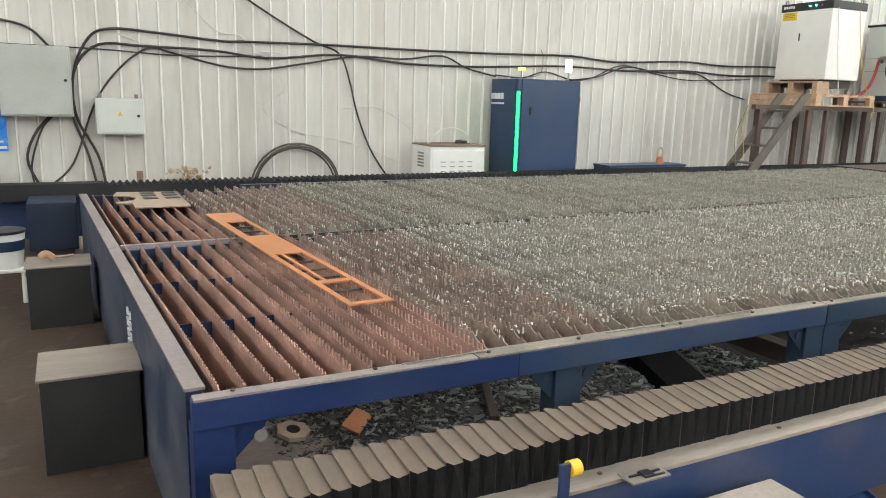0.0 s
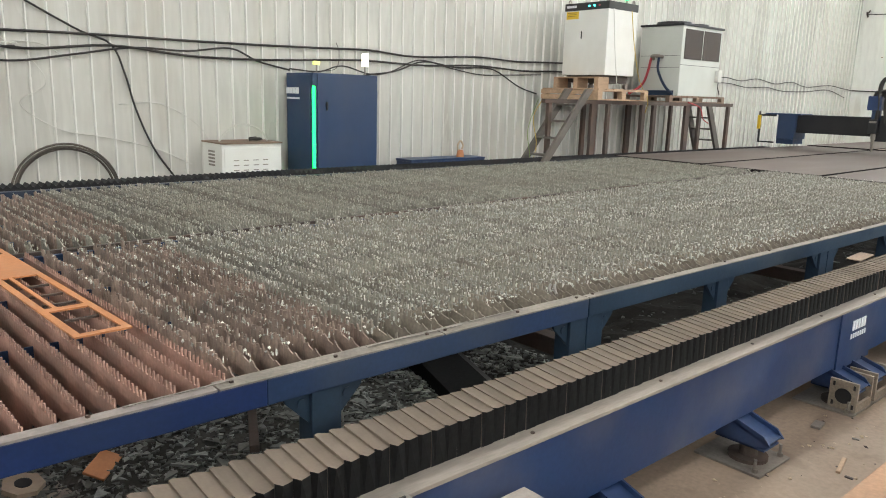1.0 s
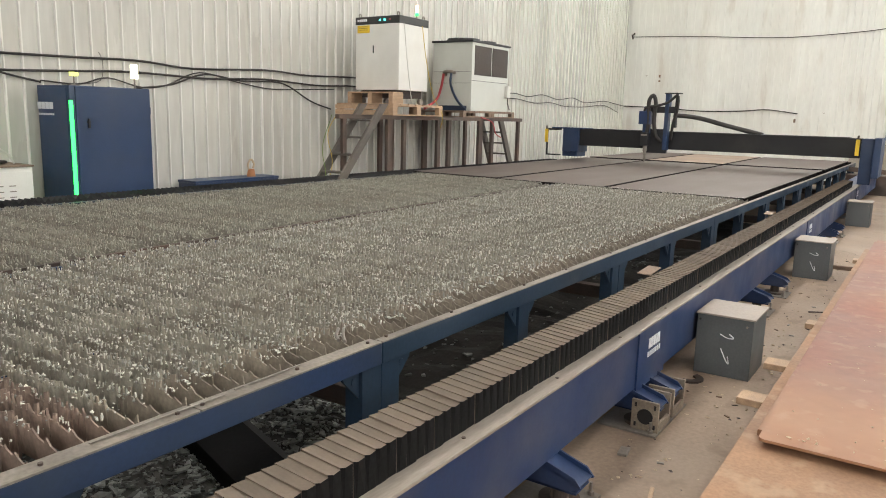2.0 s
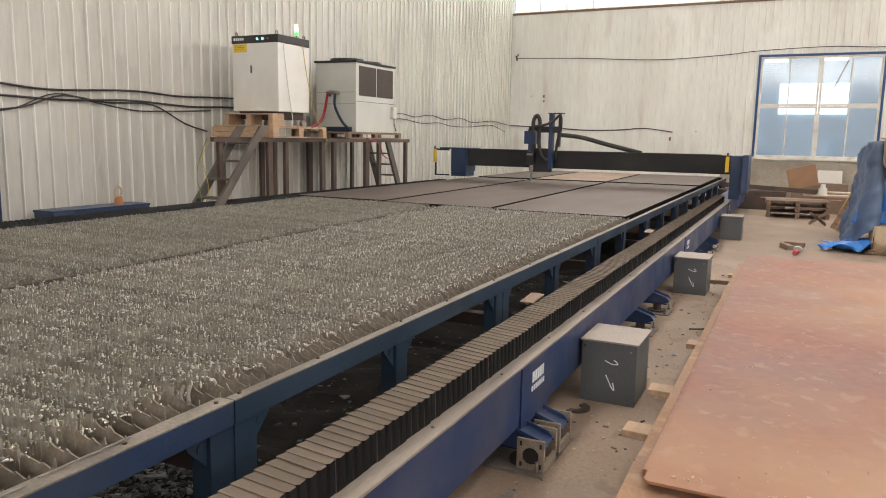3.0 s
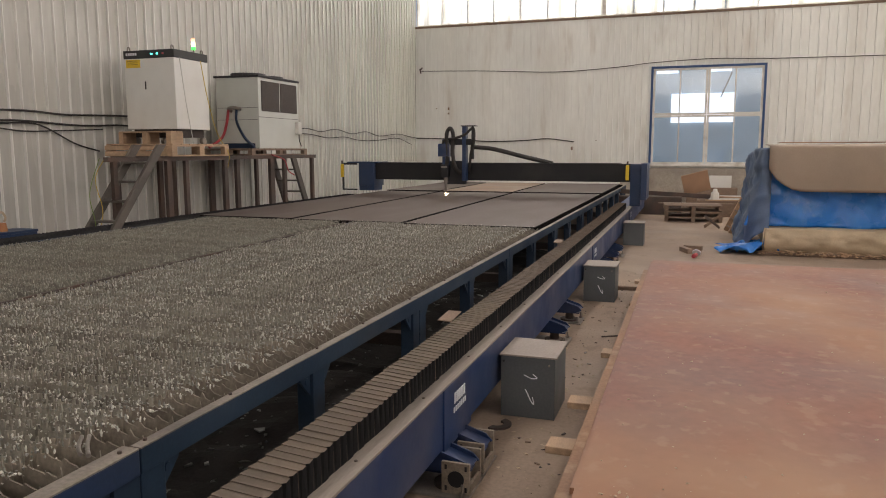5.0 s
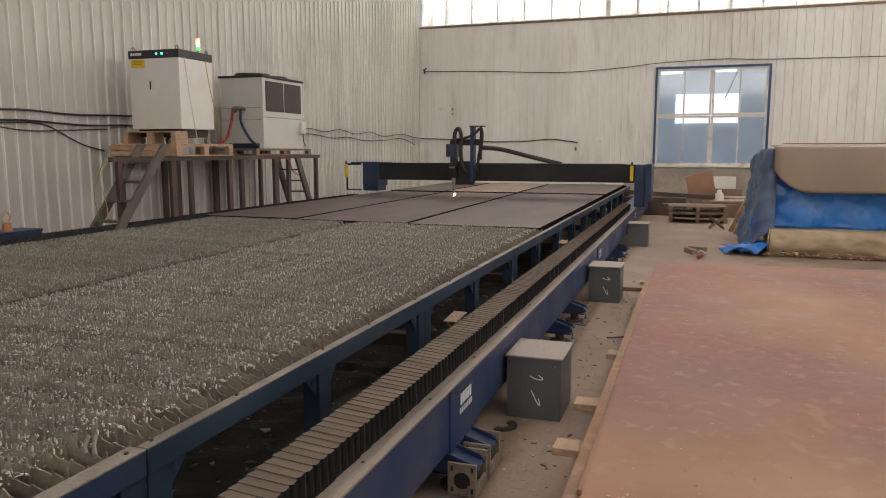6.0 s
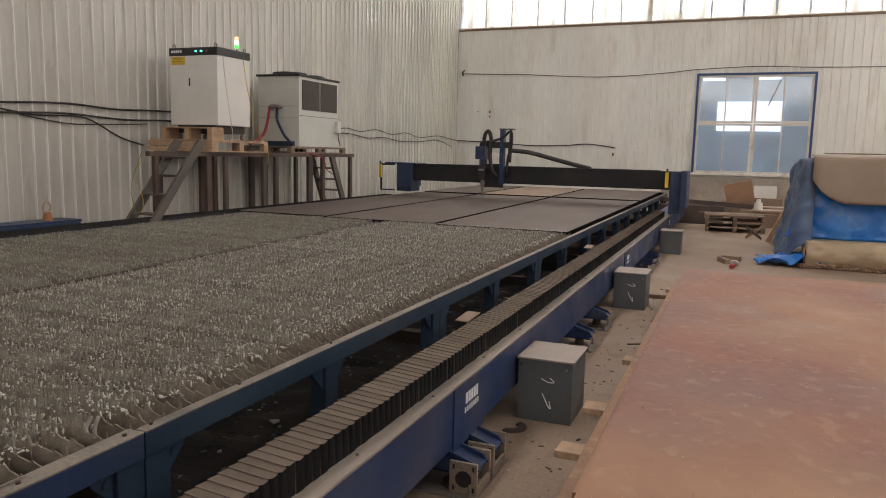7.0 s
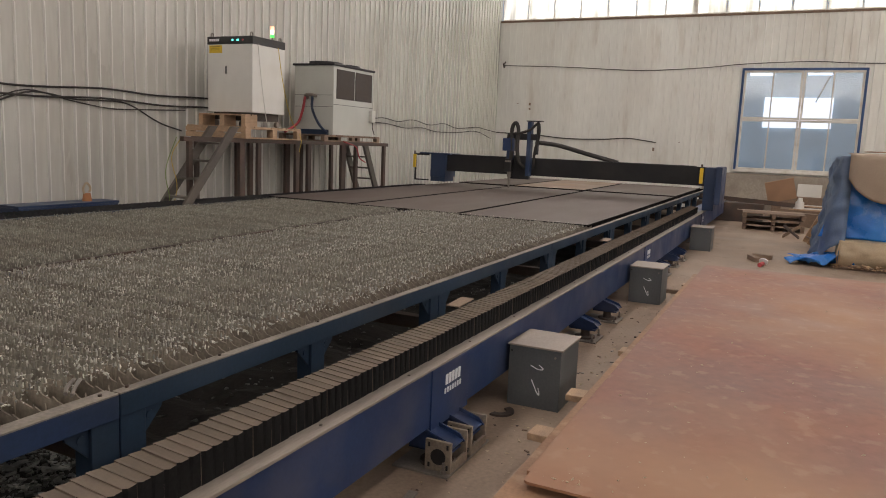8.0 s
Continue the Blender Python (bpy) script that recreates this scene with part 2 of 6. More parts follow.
M_TARP = material("blue_tarpaulin", (0.02, 0.20, 0.68), 0.28, vary=0.12, scale=2, fine=40, bump=0.2, dirt=(0.06, 0.28, 0.64), dirt_amount=0.4, dirt_scale=4, bump_scale=14, scuff=(0.22, 0.42, 0.72), scuff_amount=0.3, scuff_scale=5)
M_TARPDUST = material("dusty_tarpaulin", (0.14, 0.20, 0.30), 0.55, vary=0.25, scale=3, bump=0.25, dirt=(0.03, 0.09, 0.26), dirt_amount=0.6, dirt_scale=1.5, bump_scale=9)
M_FELT = material("brown_board", (0.34, 0.265, 0.205), 0.7, vary=0.1, scale=1.5, bump=0.1, dirt=(0.36, 0.27, 0.18), dirt_amount=0.5, dirt_scale=1.0)
M_SACK = material("sandy_canvas", (0.54, 0.43, 0.30), 0.8, vary=0.15, scale=3, bump=0.3, dirt=(0.3, 0.23, 0.15), dirt_amount=0.5)
M_CARD = material("cardboard", (0.45, 0.28, 0.18), 0.75, vary=0.08, bump=0.05)
M_FRAMEW = material("old_white_frame", (0.82, 0.81, 0.75), 0.5, vary=0.1, bump=0.05, dirt=(0.30, 0.24, 0.17), dirt_amount=0.6, dirt_scale=3)
M_FRAMEB = material("blue_window_frame", (0.03, 0.085, 0.22), 0.45, vary=0.12, bump=0.05)
M_GLASS = glass("window_glass", (0.82, 0.88, 0.93), 0.08)
M_CLERGLASS = bpy.data.materials.new("translucent_sheet")
M_CLERGLASS.use_nodes = True
trans = M_CLERGLASS.node_tree.nodes.new("ShaderNodeBsdfTranslucent")
tn = M_CLERGLASS.node_tree.nodes
streak, tpos, tmap, tramp = tn.new("ShaderNodeTexNoise"), tn.new("ShaderNodeNewGeometry"), tn.new("ShaderNodeMapping"), tn.new("ShaderNodeValToRGB")
tmap.inputs["Scale"].default_value = (2.6, 2.6, 0.35)
streak.inputs["Scale"].default_value, streak.inputs["Detail"].default_value = 1.6, 6
tramp.color_ramp.elements[0].position, tramp.color_ramp.elements[1].position = 0.35, 0.6
tramp.color_ramp.elements[0].color, tramp.color_ramp.elements[1].color = (0.5, 0.51, 0.47, 1), (0.90, 0.91, 0.87, 1)
M_CLERGLASS.node_tree.links.new(tpos.outputs["Position"], tmap.inputs[0])
M_CLERGLASS.node_tree.links.new(tmap.outputs[0], streak.inputs["Vector"])
M_CLERGLASS.node_tree.links.new(streak.outputs["Fac"], tramp.inputs[0])
M_CLERGLASS.node_tree.links.new(tramp.outputs[0], trans.inputs[0])
M_CLERGLASS.node_tree.links.new(trans.outputs[0], M_CLERGLASS.node_tree.nodes["Material Output"].inputs[0])
M_SKYGLASS = bpy.data.materials.new("clean_translucent_sheet")
M_SKYGLASS.use_nodes = True
clear = M_SKYGLASS.node_tree.nodes.new("ShaderNodeBsdfTranslucent")
clear.inputs[0].default_value = (0.92, 0.92, 0.88, 1)
M_SKYGLASS.node_tree.links.new(clear.outputs[0], M_SKYGLASS.node_tree.nodes["Material Output"].inputs[0])
M_GREEN = glow("green_led", (0.03, 1.0, 0.10), 3.5)
M_LAMPW = glow("warm_signal_lamp", (1.0, 0.93, 0.62), 5.0)
M_LAMPY = glow("yellow_signal_lamp", (0.85, 0.9, 0.2), 1.1)
M_LAMPR = glow("red_signal_lamp", (1.0, 0.35, 0.2), 4.0)
M_LEDC = glow("cyan_led", (0.1, 1.0, 0.85), 4.0)
M_SPARK = glow("cutting_spark", (1.0, 0.75, 0.4), 30.0)
# the shed backdrop glows: outdoor daylight and haze are put into its emission
M_OUT = material("distant_shed_glow", (0.29, 0.345, 0.38), 0.9, vary=0.14, scale=0.5, fine=1.6, bump=0, dirt=(0.33, 0.33, 0.32), dirt_amount=0.5, dirt_scale=0.35, emit=1.1)
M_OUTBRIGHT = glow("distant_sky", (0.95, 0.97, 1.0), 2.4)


# ---- building helpers ----
def box(bm, x0, x1, y0, y1, z0, z1, bevel=0.0, m=None):
    g = bmesh.ops.create_cube(bm, size=1)
    vs = g["verts"]
    mat = Matrix.Translation(((x0 + x1) / 2, (y0 + y1) / 2, (z0 + z1) / 2)) @ Matrix.Diagonal((x1 - x0, y1 - y0, z1 - z0, 1))
    bmesh.ops.transform(bm, matrix=(m @ mat) if m else mat, verts=vs)
    if bevel:
        es = {e for v in vs for e in v.link_edges}
        bmesh.ops.bevel(bm, geom=list(es), offset=bevel, segments=2, affect="EDGES", profile=0.6)
    return bm


def cyl(bm, x, y, z0, z1, r, r2=None, n=16, m=None):
    mat = Matrix.Translation((x, y, (z0 + z1) / 2))
    g = bmesh.ops.create_cone(bm, segments=n, radius1=r, radius2=r if r2 is None else r2, depth=z1 - z0, cap_ends=True)
    bmesh.ops.transform(bm, matrix=(m @ mat) if m else mat, verts=g["verts"])
    return bm


def smooth_line(pts, steps=6):
    p = [Vector(q) for q in pts]
    p = [p[0] * 2 - p[1]] + p + [p[-1] * 2 - p[-2]]
    out = []
    for i in range(1, len(p) - 2):
        for k in range(steps):
            t = k / steps
            a, b, c, d = p[i - 1], p[i], p[i + 1], p[i + 2]
            out.append(0.5 * (2 * b + (c - a) * t + (2 * a - 5 * b + 4 * c - d) * t * t + (3 * b - a - 3 * c + d) * t ** 3))
    out.append(p[-2])
    return out


def tube(bm, pts, r, n=8, steps=6):
    line = smooth_line(pts, steps)
    rings = []
    for i, q in enumerate(line):
        d = (line[min(i + 1, len(line) - 1)] - line[max(i - 1, 0)]).normalized()
        u = d.cross(Vector((0.13, 0.21, 1))).normalized()
        w = d.cross(u)
        rings.append([bm.verts.new(q + r * (u * math.cos(a) + w * math.sin(a))) for a in (2 * math.pi * k / n for k in range(n))])
    for a, b in zip(rings, rings[1:]):
        for k in range(n):
            f = bm.faces.new((a[k], a[(k + 1) % n], b[(k + 1) % n], b[k]))
            f.smooth = True
    bm.faces.new(rings[0])
    bm.faces.new(rings[-1])
    return bm


def prism(bm, outline, y0, y1, m=None):
    """An outline of (x, z), drawn out from y0 to y1."""
    a = [bm.verts.new((x, y0, z)) for x, z in outline]
    b = [bm.verts.new((x, y1, z)) for x, z in outline]
    bm.faces.new(a), bm.faces.new(b[::-1])
    for i in range(len(a)):
        j = (i + 1) % len(a)
        bm.faces.new((a[j], a[i], b[i], b[j]))
    if m:
        bmesh.ops.transform(bm, matrix=m, verts=a + b)
    return bm


def mesh_of(name, bm, mats):
    bmesh.ops.recalc_face_normals(bm, faces=bm.faces)
    me = bpy.data.meshes.new(name)
    bm.to_mesh(me)
    bm.free()
    for m in (mats if isinstance(mats, (list, tuple)) else [mats]):
        me.materials.append(m)
    return me


def part(name, bm, mats, parent, label="", m=None):
    ob = new(name, mesh_of(name, bm, mats) if isinstance(bm, bmesh.types.BMesh) else bm)
    ob.parent = parent
    if m:
        ob.matrix_basis = m
    return tagged(ob, label)


def thing(name, label, category, m=None, group="", kind=""):
    ob = new(name)
    ob.empty_display_size = 0.1
    ob.matrix_basis = m or Matrix()
    return tagged(ob, label, category, group, kind)


def solo(name, bm, mats, label, category, group="", kind="", m=None):
    ob = new(name, mesh_of(name, bm, mats))
    if m:
        ob.matrix_basis = m
    return tagged(ob, label, category, group, kind)


def B():
    return bmesh.new()


def two_tone(bm, test):
    """Second material on the faces that pass the test."""
    bm.normal_update()
    for f in bm.faces:
        if test(f):
            f.material_index = 1
    return bm


def up(f):
    return f.normal.z > 0.7


# ---- the hall ----
floor_bm = box(B(), HALL_X0, HALL_X1, HALL_Y0, HALL_Y1, -0.2, 0.0)
floor = solo("floor", floor_bm, M_FLOOR, "dusty brown concrete workshop floor", "floor", kind="structure")
# darker brown patch with a ragged outline, just above the floor
patch_bm = B()
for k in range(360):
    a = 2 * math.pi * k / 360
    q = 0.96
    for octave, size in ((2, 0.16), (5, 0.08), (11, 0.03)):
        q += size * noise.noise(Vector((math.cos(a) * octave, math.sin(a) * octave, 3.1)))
    patch_bm.verts.new((-1.9 + 2.1 * q * math.copysign(abs(math.cos(a)) ** 0.5, math.cos(a)), 4.9 + 4.2 * q * math.copysign(abs(math.sin(a)) ** 0.5, math.sin(a)), 0.004))
patch_bm.faces.new(patch_bm.verts)
part("oil_stain", patch_bm, M_FLOORDARK, floor, "dark brown patch of floor round the bed end")
cbm = B()
ys = [HALL_Y0 - 1.2] + [v for pair in SKYLIGHTS for v in pair] + [HALL_Y1 + 1.2]
for a, b in zip(ys[::2], ys[1::2]):
    box(cbm, HALL_X0 - 1.2, HALL_X1 + 1.2, a, b, HALL_Z, HALL_Z + 0.1)
for a, b in SKYLIGHTS:
    box(cbm, HALL_X0 - 1.2, 0.0, a, b, HALL_Z, HALL_Z + 0.1)
    box(cbm, 23.0, HALL_X1 + 1.2, a, b, HALL_Z, HALL_Z + 0.1)
solo("ceiling", cbm, M_CEIL, "plain grey sheet roof with skylight strips", "ceiling", kind="structure")
for a, b in SKYLIGHTS:
    lite = solo("skylight", box(B(), 0.0, 23.0, a, b, HALL_Z + 0.03, HALL_Z + 0.04), M_SKYGLASS, "translucent skylight strip in the roof", "skylight", kind="structure")
    lite.visible_shadow = False

T = 0.12
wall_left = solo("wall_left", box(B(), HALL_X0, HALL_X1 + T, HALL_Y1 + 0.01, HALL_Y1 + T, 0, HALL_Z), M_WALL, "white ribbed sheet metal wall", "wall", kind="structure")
wall_right = solo("wall_right", box(box(B(), HALL_X0, HALL_X1, HALL_Y0 - T, HALL_Y0, 0, CLER_Z0), HALL_X0, HALL_X1, HALL_Y0 - T, HALL_Y0, CLER_Z1, HALL_Z), M_WALL_END, "plain white sheet metal wall with a window band", "wall", kind="structure")
wall_back = solo("wall_back", box(box(B(), HALL_X0 - T, HALL_X0, HALL_Y0, HALL_Y1, 0, CLER_Z0), HALL_X0 - T, HALL_X0, HALL_Y0, HALL_Y1, CLER_Z1, HALL_Z), M_WALL_END, "plain white sheet metal wall with a window band", "wall", kind="structure")
WY0, WY1, WZ0, WZ1 = -2.0, 1.42, 1.31, 4.44
wb = B()
for y0, y1, z0, z1 in ((HALL_Y0, WY0, 0, CLER_Z0), (WY1, HALL_Y1, 0, CLER_Z0), (WY0, WY1, 0, WZ0), (WY0, WY1, WZ1, CLER_Z0), (HALL_Y0, HALL_Y1, CLER_Z1, HALL_Z)):
    box(wb, HALL_X1 + 0.01, HALL_X1 + T, y0, y1, z0, z1)
wall_end = solo("wall_end", wb, M_WALL_END, "cream sheet metal wall with a window and a window band", "wall", kind="structure")


def ribbed(name, width, z0, z1, pitch, depth, rib):
    """A wall sheet in its own x and z, with upright ribs that stand out towards -y."""
    bm = B()
    prof = [(0.0, 0.0)]
    x = pitch / 2
    while x < width:
        prof += [(x - rib, 0), (x - rib * 0.45, -depth), (x + rib * 0.45, -depth), (x + rib, 0)]
        x += pitch
    prof.append((width - 0.002, 0.0))
    lo = [bm.verts.new((px, py, z0)) for px, py in prof]
    hi = [bm.verts.new((px, py, z1)) for px, py in prof]
    for i in range(len(prof) - 1):
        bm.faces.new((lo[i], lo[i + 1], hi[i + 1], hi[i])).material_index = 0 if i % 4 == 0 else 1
    return bm


RIB = 0.2265
left_panel = mesh_of("panel", ribbed("panel", 4 * RIB, 0.0, HALL_Z, RIB, 0.032, 0.017), [M_WALL, M_RIB_GLINT])
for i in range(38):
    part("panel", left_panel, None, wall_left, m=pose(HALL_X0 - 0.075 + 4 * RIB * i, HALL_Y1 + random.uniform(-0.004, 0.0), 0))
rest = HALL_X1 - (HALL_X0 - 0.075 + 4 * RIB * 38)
part("panel", ribbed("panel", rest, 0.0, HALL_Z, RIB, 0.032, 0.017), [M_WALL, M_RIB_GLINT], wall_left, m=pose(HALL_X1 - rest, HALL_Y1, 0))


def end_panels(y0, y1, z0, z1, depth=0.02):
    n = max(1, round((y1 - y0) / 0.925))
    w = (y1 - y0) / n
    me = mesh_of("panel", ribbed("panel", w, z0, z1, w / 4, depth, 0.016), [M_WALL_END, M_WALL_END])
    for i in range(n):
        part("panel", me, None, wall_end, m=pose(HALL_X1 + random.uniform(-0.003, 0.0), y1 - i * w, 0, 0, 0, -90))


end_panels(WY1, 2.88, 0, CLER_Z0)
end_panels(2.88, HALL_Y1, 0, CLER_Z0, 0.006)
end_panels(-6.0, WY0, 0, CLER_Z0)
end_panels(HALL_Y0, -6.0, 0, CLER_Z0)
end_panels(WY0, WY1, WZ1, CLER_Z0)
end_panels(WY0, WY1, 0, WZ0)
M_DADO = material("stained_cement", (0.40, 0.355, 0.30), 0.85, vary=0.2, scale=1.2, fine=20, bump=0.2, dirt=(0.24, 0.205, 0.17), dirt_amount=0.7, dirt_scale=1.3, objects=-1)
solo("wall_dado", box(B(), HALL_X1 - 0.085, HALL_X1 - 0.026, HALL_Y0, 2.3, 0, 1.22, 0.006), M_DADO, "stained grey cement dado below the window", "wall", kind="structure")
solo("trim", box(B(), HALL_X1 - 0.035, HALL_X1 - 0.012, HALL_Y0, HALL_Y1, CLER_Z0 - 0.06, CLER_Z0 + 0.01, 0.004), M_OLDWOOD, "rusty sheet metal trim under the window band", "trim", kind="structure")


def clerestory(name, a, b, along_x, fixed):
    """A band of panes between thin bars."""
    win = thing(name, "translucent window band high in the wall", "window", kind="structure")

    def slab(bm, u0, u1, z0, z1, t0, t1):
        return box(bm, u0, u1, fixed + t0, fixed + t1, z0, z1) if along_x else box(bm, fixed + t0, fixed + t1, u0, u1, z0, z1)

    fr = B()
    slab(fr, a, b, CLER_Z0, CLER_Z0 + 0.05, -0.03, 0.05)
    slab(fr, a, b, CLER_Z1 - 0.05, CLER_Z1, -0.03, 0.05)
    part("window_frame", fr, M_FRAMEW, win)
    n = round((b - a) / 0.925)
    for i in range(n + 1):
        u = a + (b - a) * i / n
        thick = 0.13 if i % 15 == 0 else 0.025
        part("mullion", slab(B(), u - thick / 2, u + thick / 2, CLER_Z0 + 0.05, CLER_Z1 - 0.05, -0.02, 0.04), M_FRAMEW, win)
        if i < n:
            p = part("pane", slab(B(), u + 0.03, a + (b - a) * (i + 1) / n - 0.03, CLER_Z0 + 0.05, CLER_Z1 - 0.05, 0.0, 0.006), M_CLERGLASS, win)
            p.visible_shadow = False


clerestory("window_band_end", HALL_Y0 + 0.1, HALL_Y1 - 0.06, False, HALL_X1 + 0.05)
clerestory("window_band_side", HALL_X0, HALL_X1, True, HALL_Y0 - 0.06)
clerestory("window_band_back", HALL_Y0, HALL_Y1, False, HALL_X0 - 0.06)


def big_window():
    win = thing("window_1", "blue framed window with old white sashes", "window", kind="structure")
    x0, x1 = HALL_X1 - 0.05, HALL_X1 + 0.08
    fr = B()
    for y0, y1, z0, z1 in ((WY0, WY0 + 0.07, WZ0, WZ1), (WY1 - 0.07, WY1, WZ0, WZ1), (WY0 + 0.07, WY1 - 0.07, WZ1 - 0.07, WZ1)):
        box(fr, x0, x1, y0, y1, z0, z1, 0.006)
    part("window_frame", fr, M_FRAMEB, win)
    part("window_sill", box(B(), x0 - 0.06, x1, WY0 + 0.0, WY1 - 0.0, WZ0 - 0.04, WZ0 + 0.035, 0.006), M_FRAMEW, win)
    mid_y, mid_z = (WY0 + WY1) / 2 - 0.02, 2.9
    for a, b in ((WY0 + 0.07, mid_y - 0.005), (mid_y + 0.005, WY1 - 0.07)):
        for c, d in ((WZ0 + 0.035, mid_z - 0.004), (mid_z + 0.004, WZ1 - 0.07)):
            sash = B()
            e = 0.065
            for y0, y1, z0, z1 in ((a, a + e, c, d), (b - e, b, c, d), (a + e, b - e, c, c + e), (a + e, b - e, d - e, d), ((a + b) / 2 - 0.02, (a + b) / 2 + 0.02, c + e, d - e)):
                box(sash, x0 + 0.02, x1 - 0.03, y0, y1, z0, z1, 0.004)
            s = part("sash", sash, M_FRAMEW, win)
            for p, q in ((a + e, (a + b) / 2 - 0.02), ((a + b) / 2 + 0.02, b - e)):
                pane = part("pane", box(B(), x0 + 0.05, x0 + 0.056, p, q, c + e, d - e), M_GLASS, s)
                pane.visible_shadow = False


big_window()
solo("window_stay", box(B(), -0.012, 0.012, -0.02, 0.02, -0.42, 0.42, m=pose(HALL_X1 + 0.10, -0.86, 3.83, 22)), M_IRON, "dark loose stay hanging behind the window glass", "stay")
back = thing("backdrop", "glowing backdrop of a hazy grey shed and bright sky outside the window", "backdrop", kind="structure")
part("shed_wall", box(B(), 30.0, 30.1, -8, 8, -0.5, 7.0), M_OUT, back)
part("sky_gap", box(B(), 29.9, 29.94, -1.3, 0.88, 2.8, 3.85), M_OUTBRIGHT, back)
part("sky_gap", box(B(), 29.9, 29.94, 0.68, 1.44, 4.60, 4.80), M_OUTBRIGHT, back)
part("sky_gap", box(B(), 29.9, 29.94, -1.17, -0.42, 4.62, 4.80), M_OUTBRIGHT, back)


# ---- the cutting bed ----
BED_Z, BED_Y0, BED_YM, BED_Y1, BED_X1 = 0.735, 1.96, 4.70, 7.58, 24.2
HEAD_Y1 = 7.08  # the head end is narrower than the rest
POSTS = [0.065, 1.45, 2.93, 4.38, 5.88, 7.34, 8.78, 10.25, 11.75, 13.2, 14.65, 16.1, 17.55, 19.0, 20.45, 21.9, 23.35, 24.1]


def skew(x):
    """The bed's head end is not quite square: sideways drift for each metre across."""
    return -0.045 * max(0.0, 1 - x / 7.0)


def across(x, y):
    return x + skew(x) * (y - BED_Y0)


bed = thing("cutting_bed", "long blue steel cutting bed with rows of serrated slats", "machine bed")


for a, b in ((0.0, 1.2), (1.2, 2.995), (3.001, 8.78), (8.786, 14.65), (14.656, BED_X1)):
    part("rail", box(B(), a, b, BED_Y0, BED_Y0 + 0.056, BED_Z - 0.105, BED_Z - 0.006, 0.005), M_FRAME if a < 1 else M_FRAME_MID if a < 2 else M_FRAME_OLD, bed)
part("rail", box(B(), 1.3, BED_X1, BED_Y1 - 0.08, BED_Y1, BED_Z - 0.12, BED_Z - 0.006, 0.005), M_NAVY, bed)
part("rail", box(B(), -0.15, 1.295, HEAD_Y1 + 0.004, HEAD_Y1 + 0.05, BED_Z - 0.12, BED_Z - 0.02, 0.005), M_NAVY, bed)


def mid_y(x):
    """The bed's middle line drifts a little along its length."""
    return 4.52 + 0.04 * x


def along_middle(x0, x1, half_w, z0, z1, bevel):
    return box(B(), x0, x1, -half_w, half_w, z0, z1, bevel, m=pose(0, mid_y(0), 0, 0, 0, math.degrees(math.atan(0.04))))


part("rail", along_middle(-0.05, BED_X1, 0.045, BED_Z - 0.2, BED_Z - 0.02, 0.004), M_BLUE_DARK, bed)

# worn strips that cover the near rail, in uneven lengths
xs = [0.0, 1.02, 2.02, 2.995, 5.88, 8.78, 11.75, 14.65, 17.55, 20.45, BED_X1]
for a, b in zip(xs, xs[1:]):
    dz = random.uniform(-0.003, 0.004)
    part("cover_strip", box(B(), a + 0.004, b - 0.004, BED_Y0 - 0.004, BED_Y0 + (0.046 if b < 1.1 else random.uniform(0.062, 0.078) if b < 3.1 else 0.046), BED_Z - 0.006, BED_Z + 0.002 + dz, 0.002), M_FRAMETOP if b < 1.1 else M_FRAMETOP_OLD, bed, "dusty worn steel strip")
for i, x in enumerate([0.13, 0.62, 1.08, 1.5, 1.95, 2.05, 2.5, 2.93, 3.06, 3.6, 4.4, 5.0, 5.8, 6.6, 7.4]):
    part("bolt", cyl(B(), x, BED_Y0 + 0.03, BED_Z, BED_Z + 0.010, 0.008, n=8), M_IRON, bed)

for x0, ln, dy, a in ((0.72, 0.36, 0.030, 1), (1.65, 0.5, 0.040, -1), (2.2, 0.34, 0.045, 1)):
    part("loose_trim", box(B(), 0, ln, -0.004, 0.004, 0.0, 0.003), M_STEEL, bed, "thin bent steel trim", m=pose(x0, BED_Y0 + dy, BED_Z + 0.007, 0, 0, a))
# end plate with its top flange
ep = B()
prism(ep, [(0, 0.0), (0, BED_Z - 0.01), (0.05, BED_Z - 0.01), (0.05, 0.0)], 0.112, HEAD_Y1 - BED_Y0)
for v in ep.verts:
    v.co.x += skew(0) * v.co.y
    v.co.y += BED_Y0
part("end_plate", ep, M_ENDPLATE, bed, "scuffed blue end plate")
for y0, y1 in ((BED_Y0 + 0.1, BED_YM - 0.25), (BED_YM - 0.24, HEAD_Y1)):
    fl = B()
    box(fl, -0.006, 0.060, y0, y1, BED_Z - 0.008, BED_Z + 0.004, 0.002)
    for v in fl.verts:
        v.co.x += skew(0) * (v.co.y - BED_Y0)
    part("cover_strip", fl, M_FRAMETOP, bed, "dusty worn steel strip")
for k in range(2):
    label_bm = B()
    for q in range(6):
        box(label_bm, -0.012, -0.004, 3.55 - 0.09 * k, 3.60 - 0.09 * k - 0.012 * (q % 2), 0.30 + 0.055 * q, 0.335 + 0.055 * q)
    for v in label_bm.verts:
        v.co.x += skew(0) * (v.co.y - BED_Y0)
    part("nameplate", label_bm, M_PRINT, bed, "white printed bars")


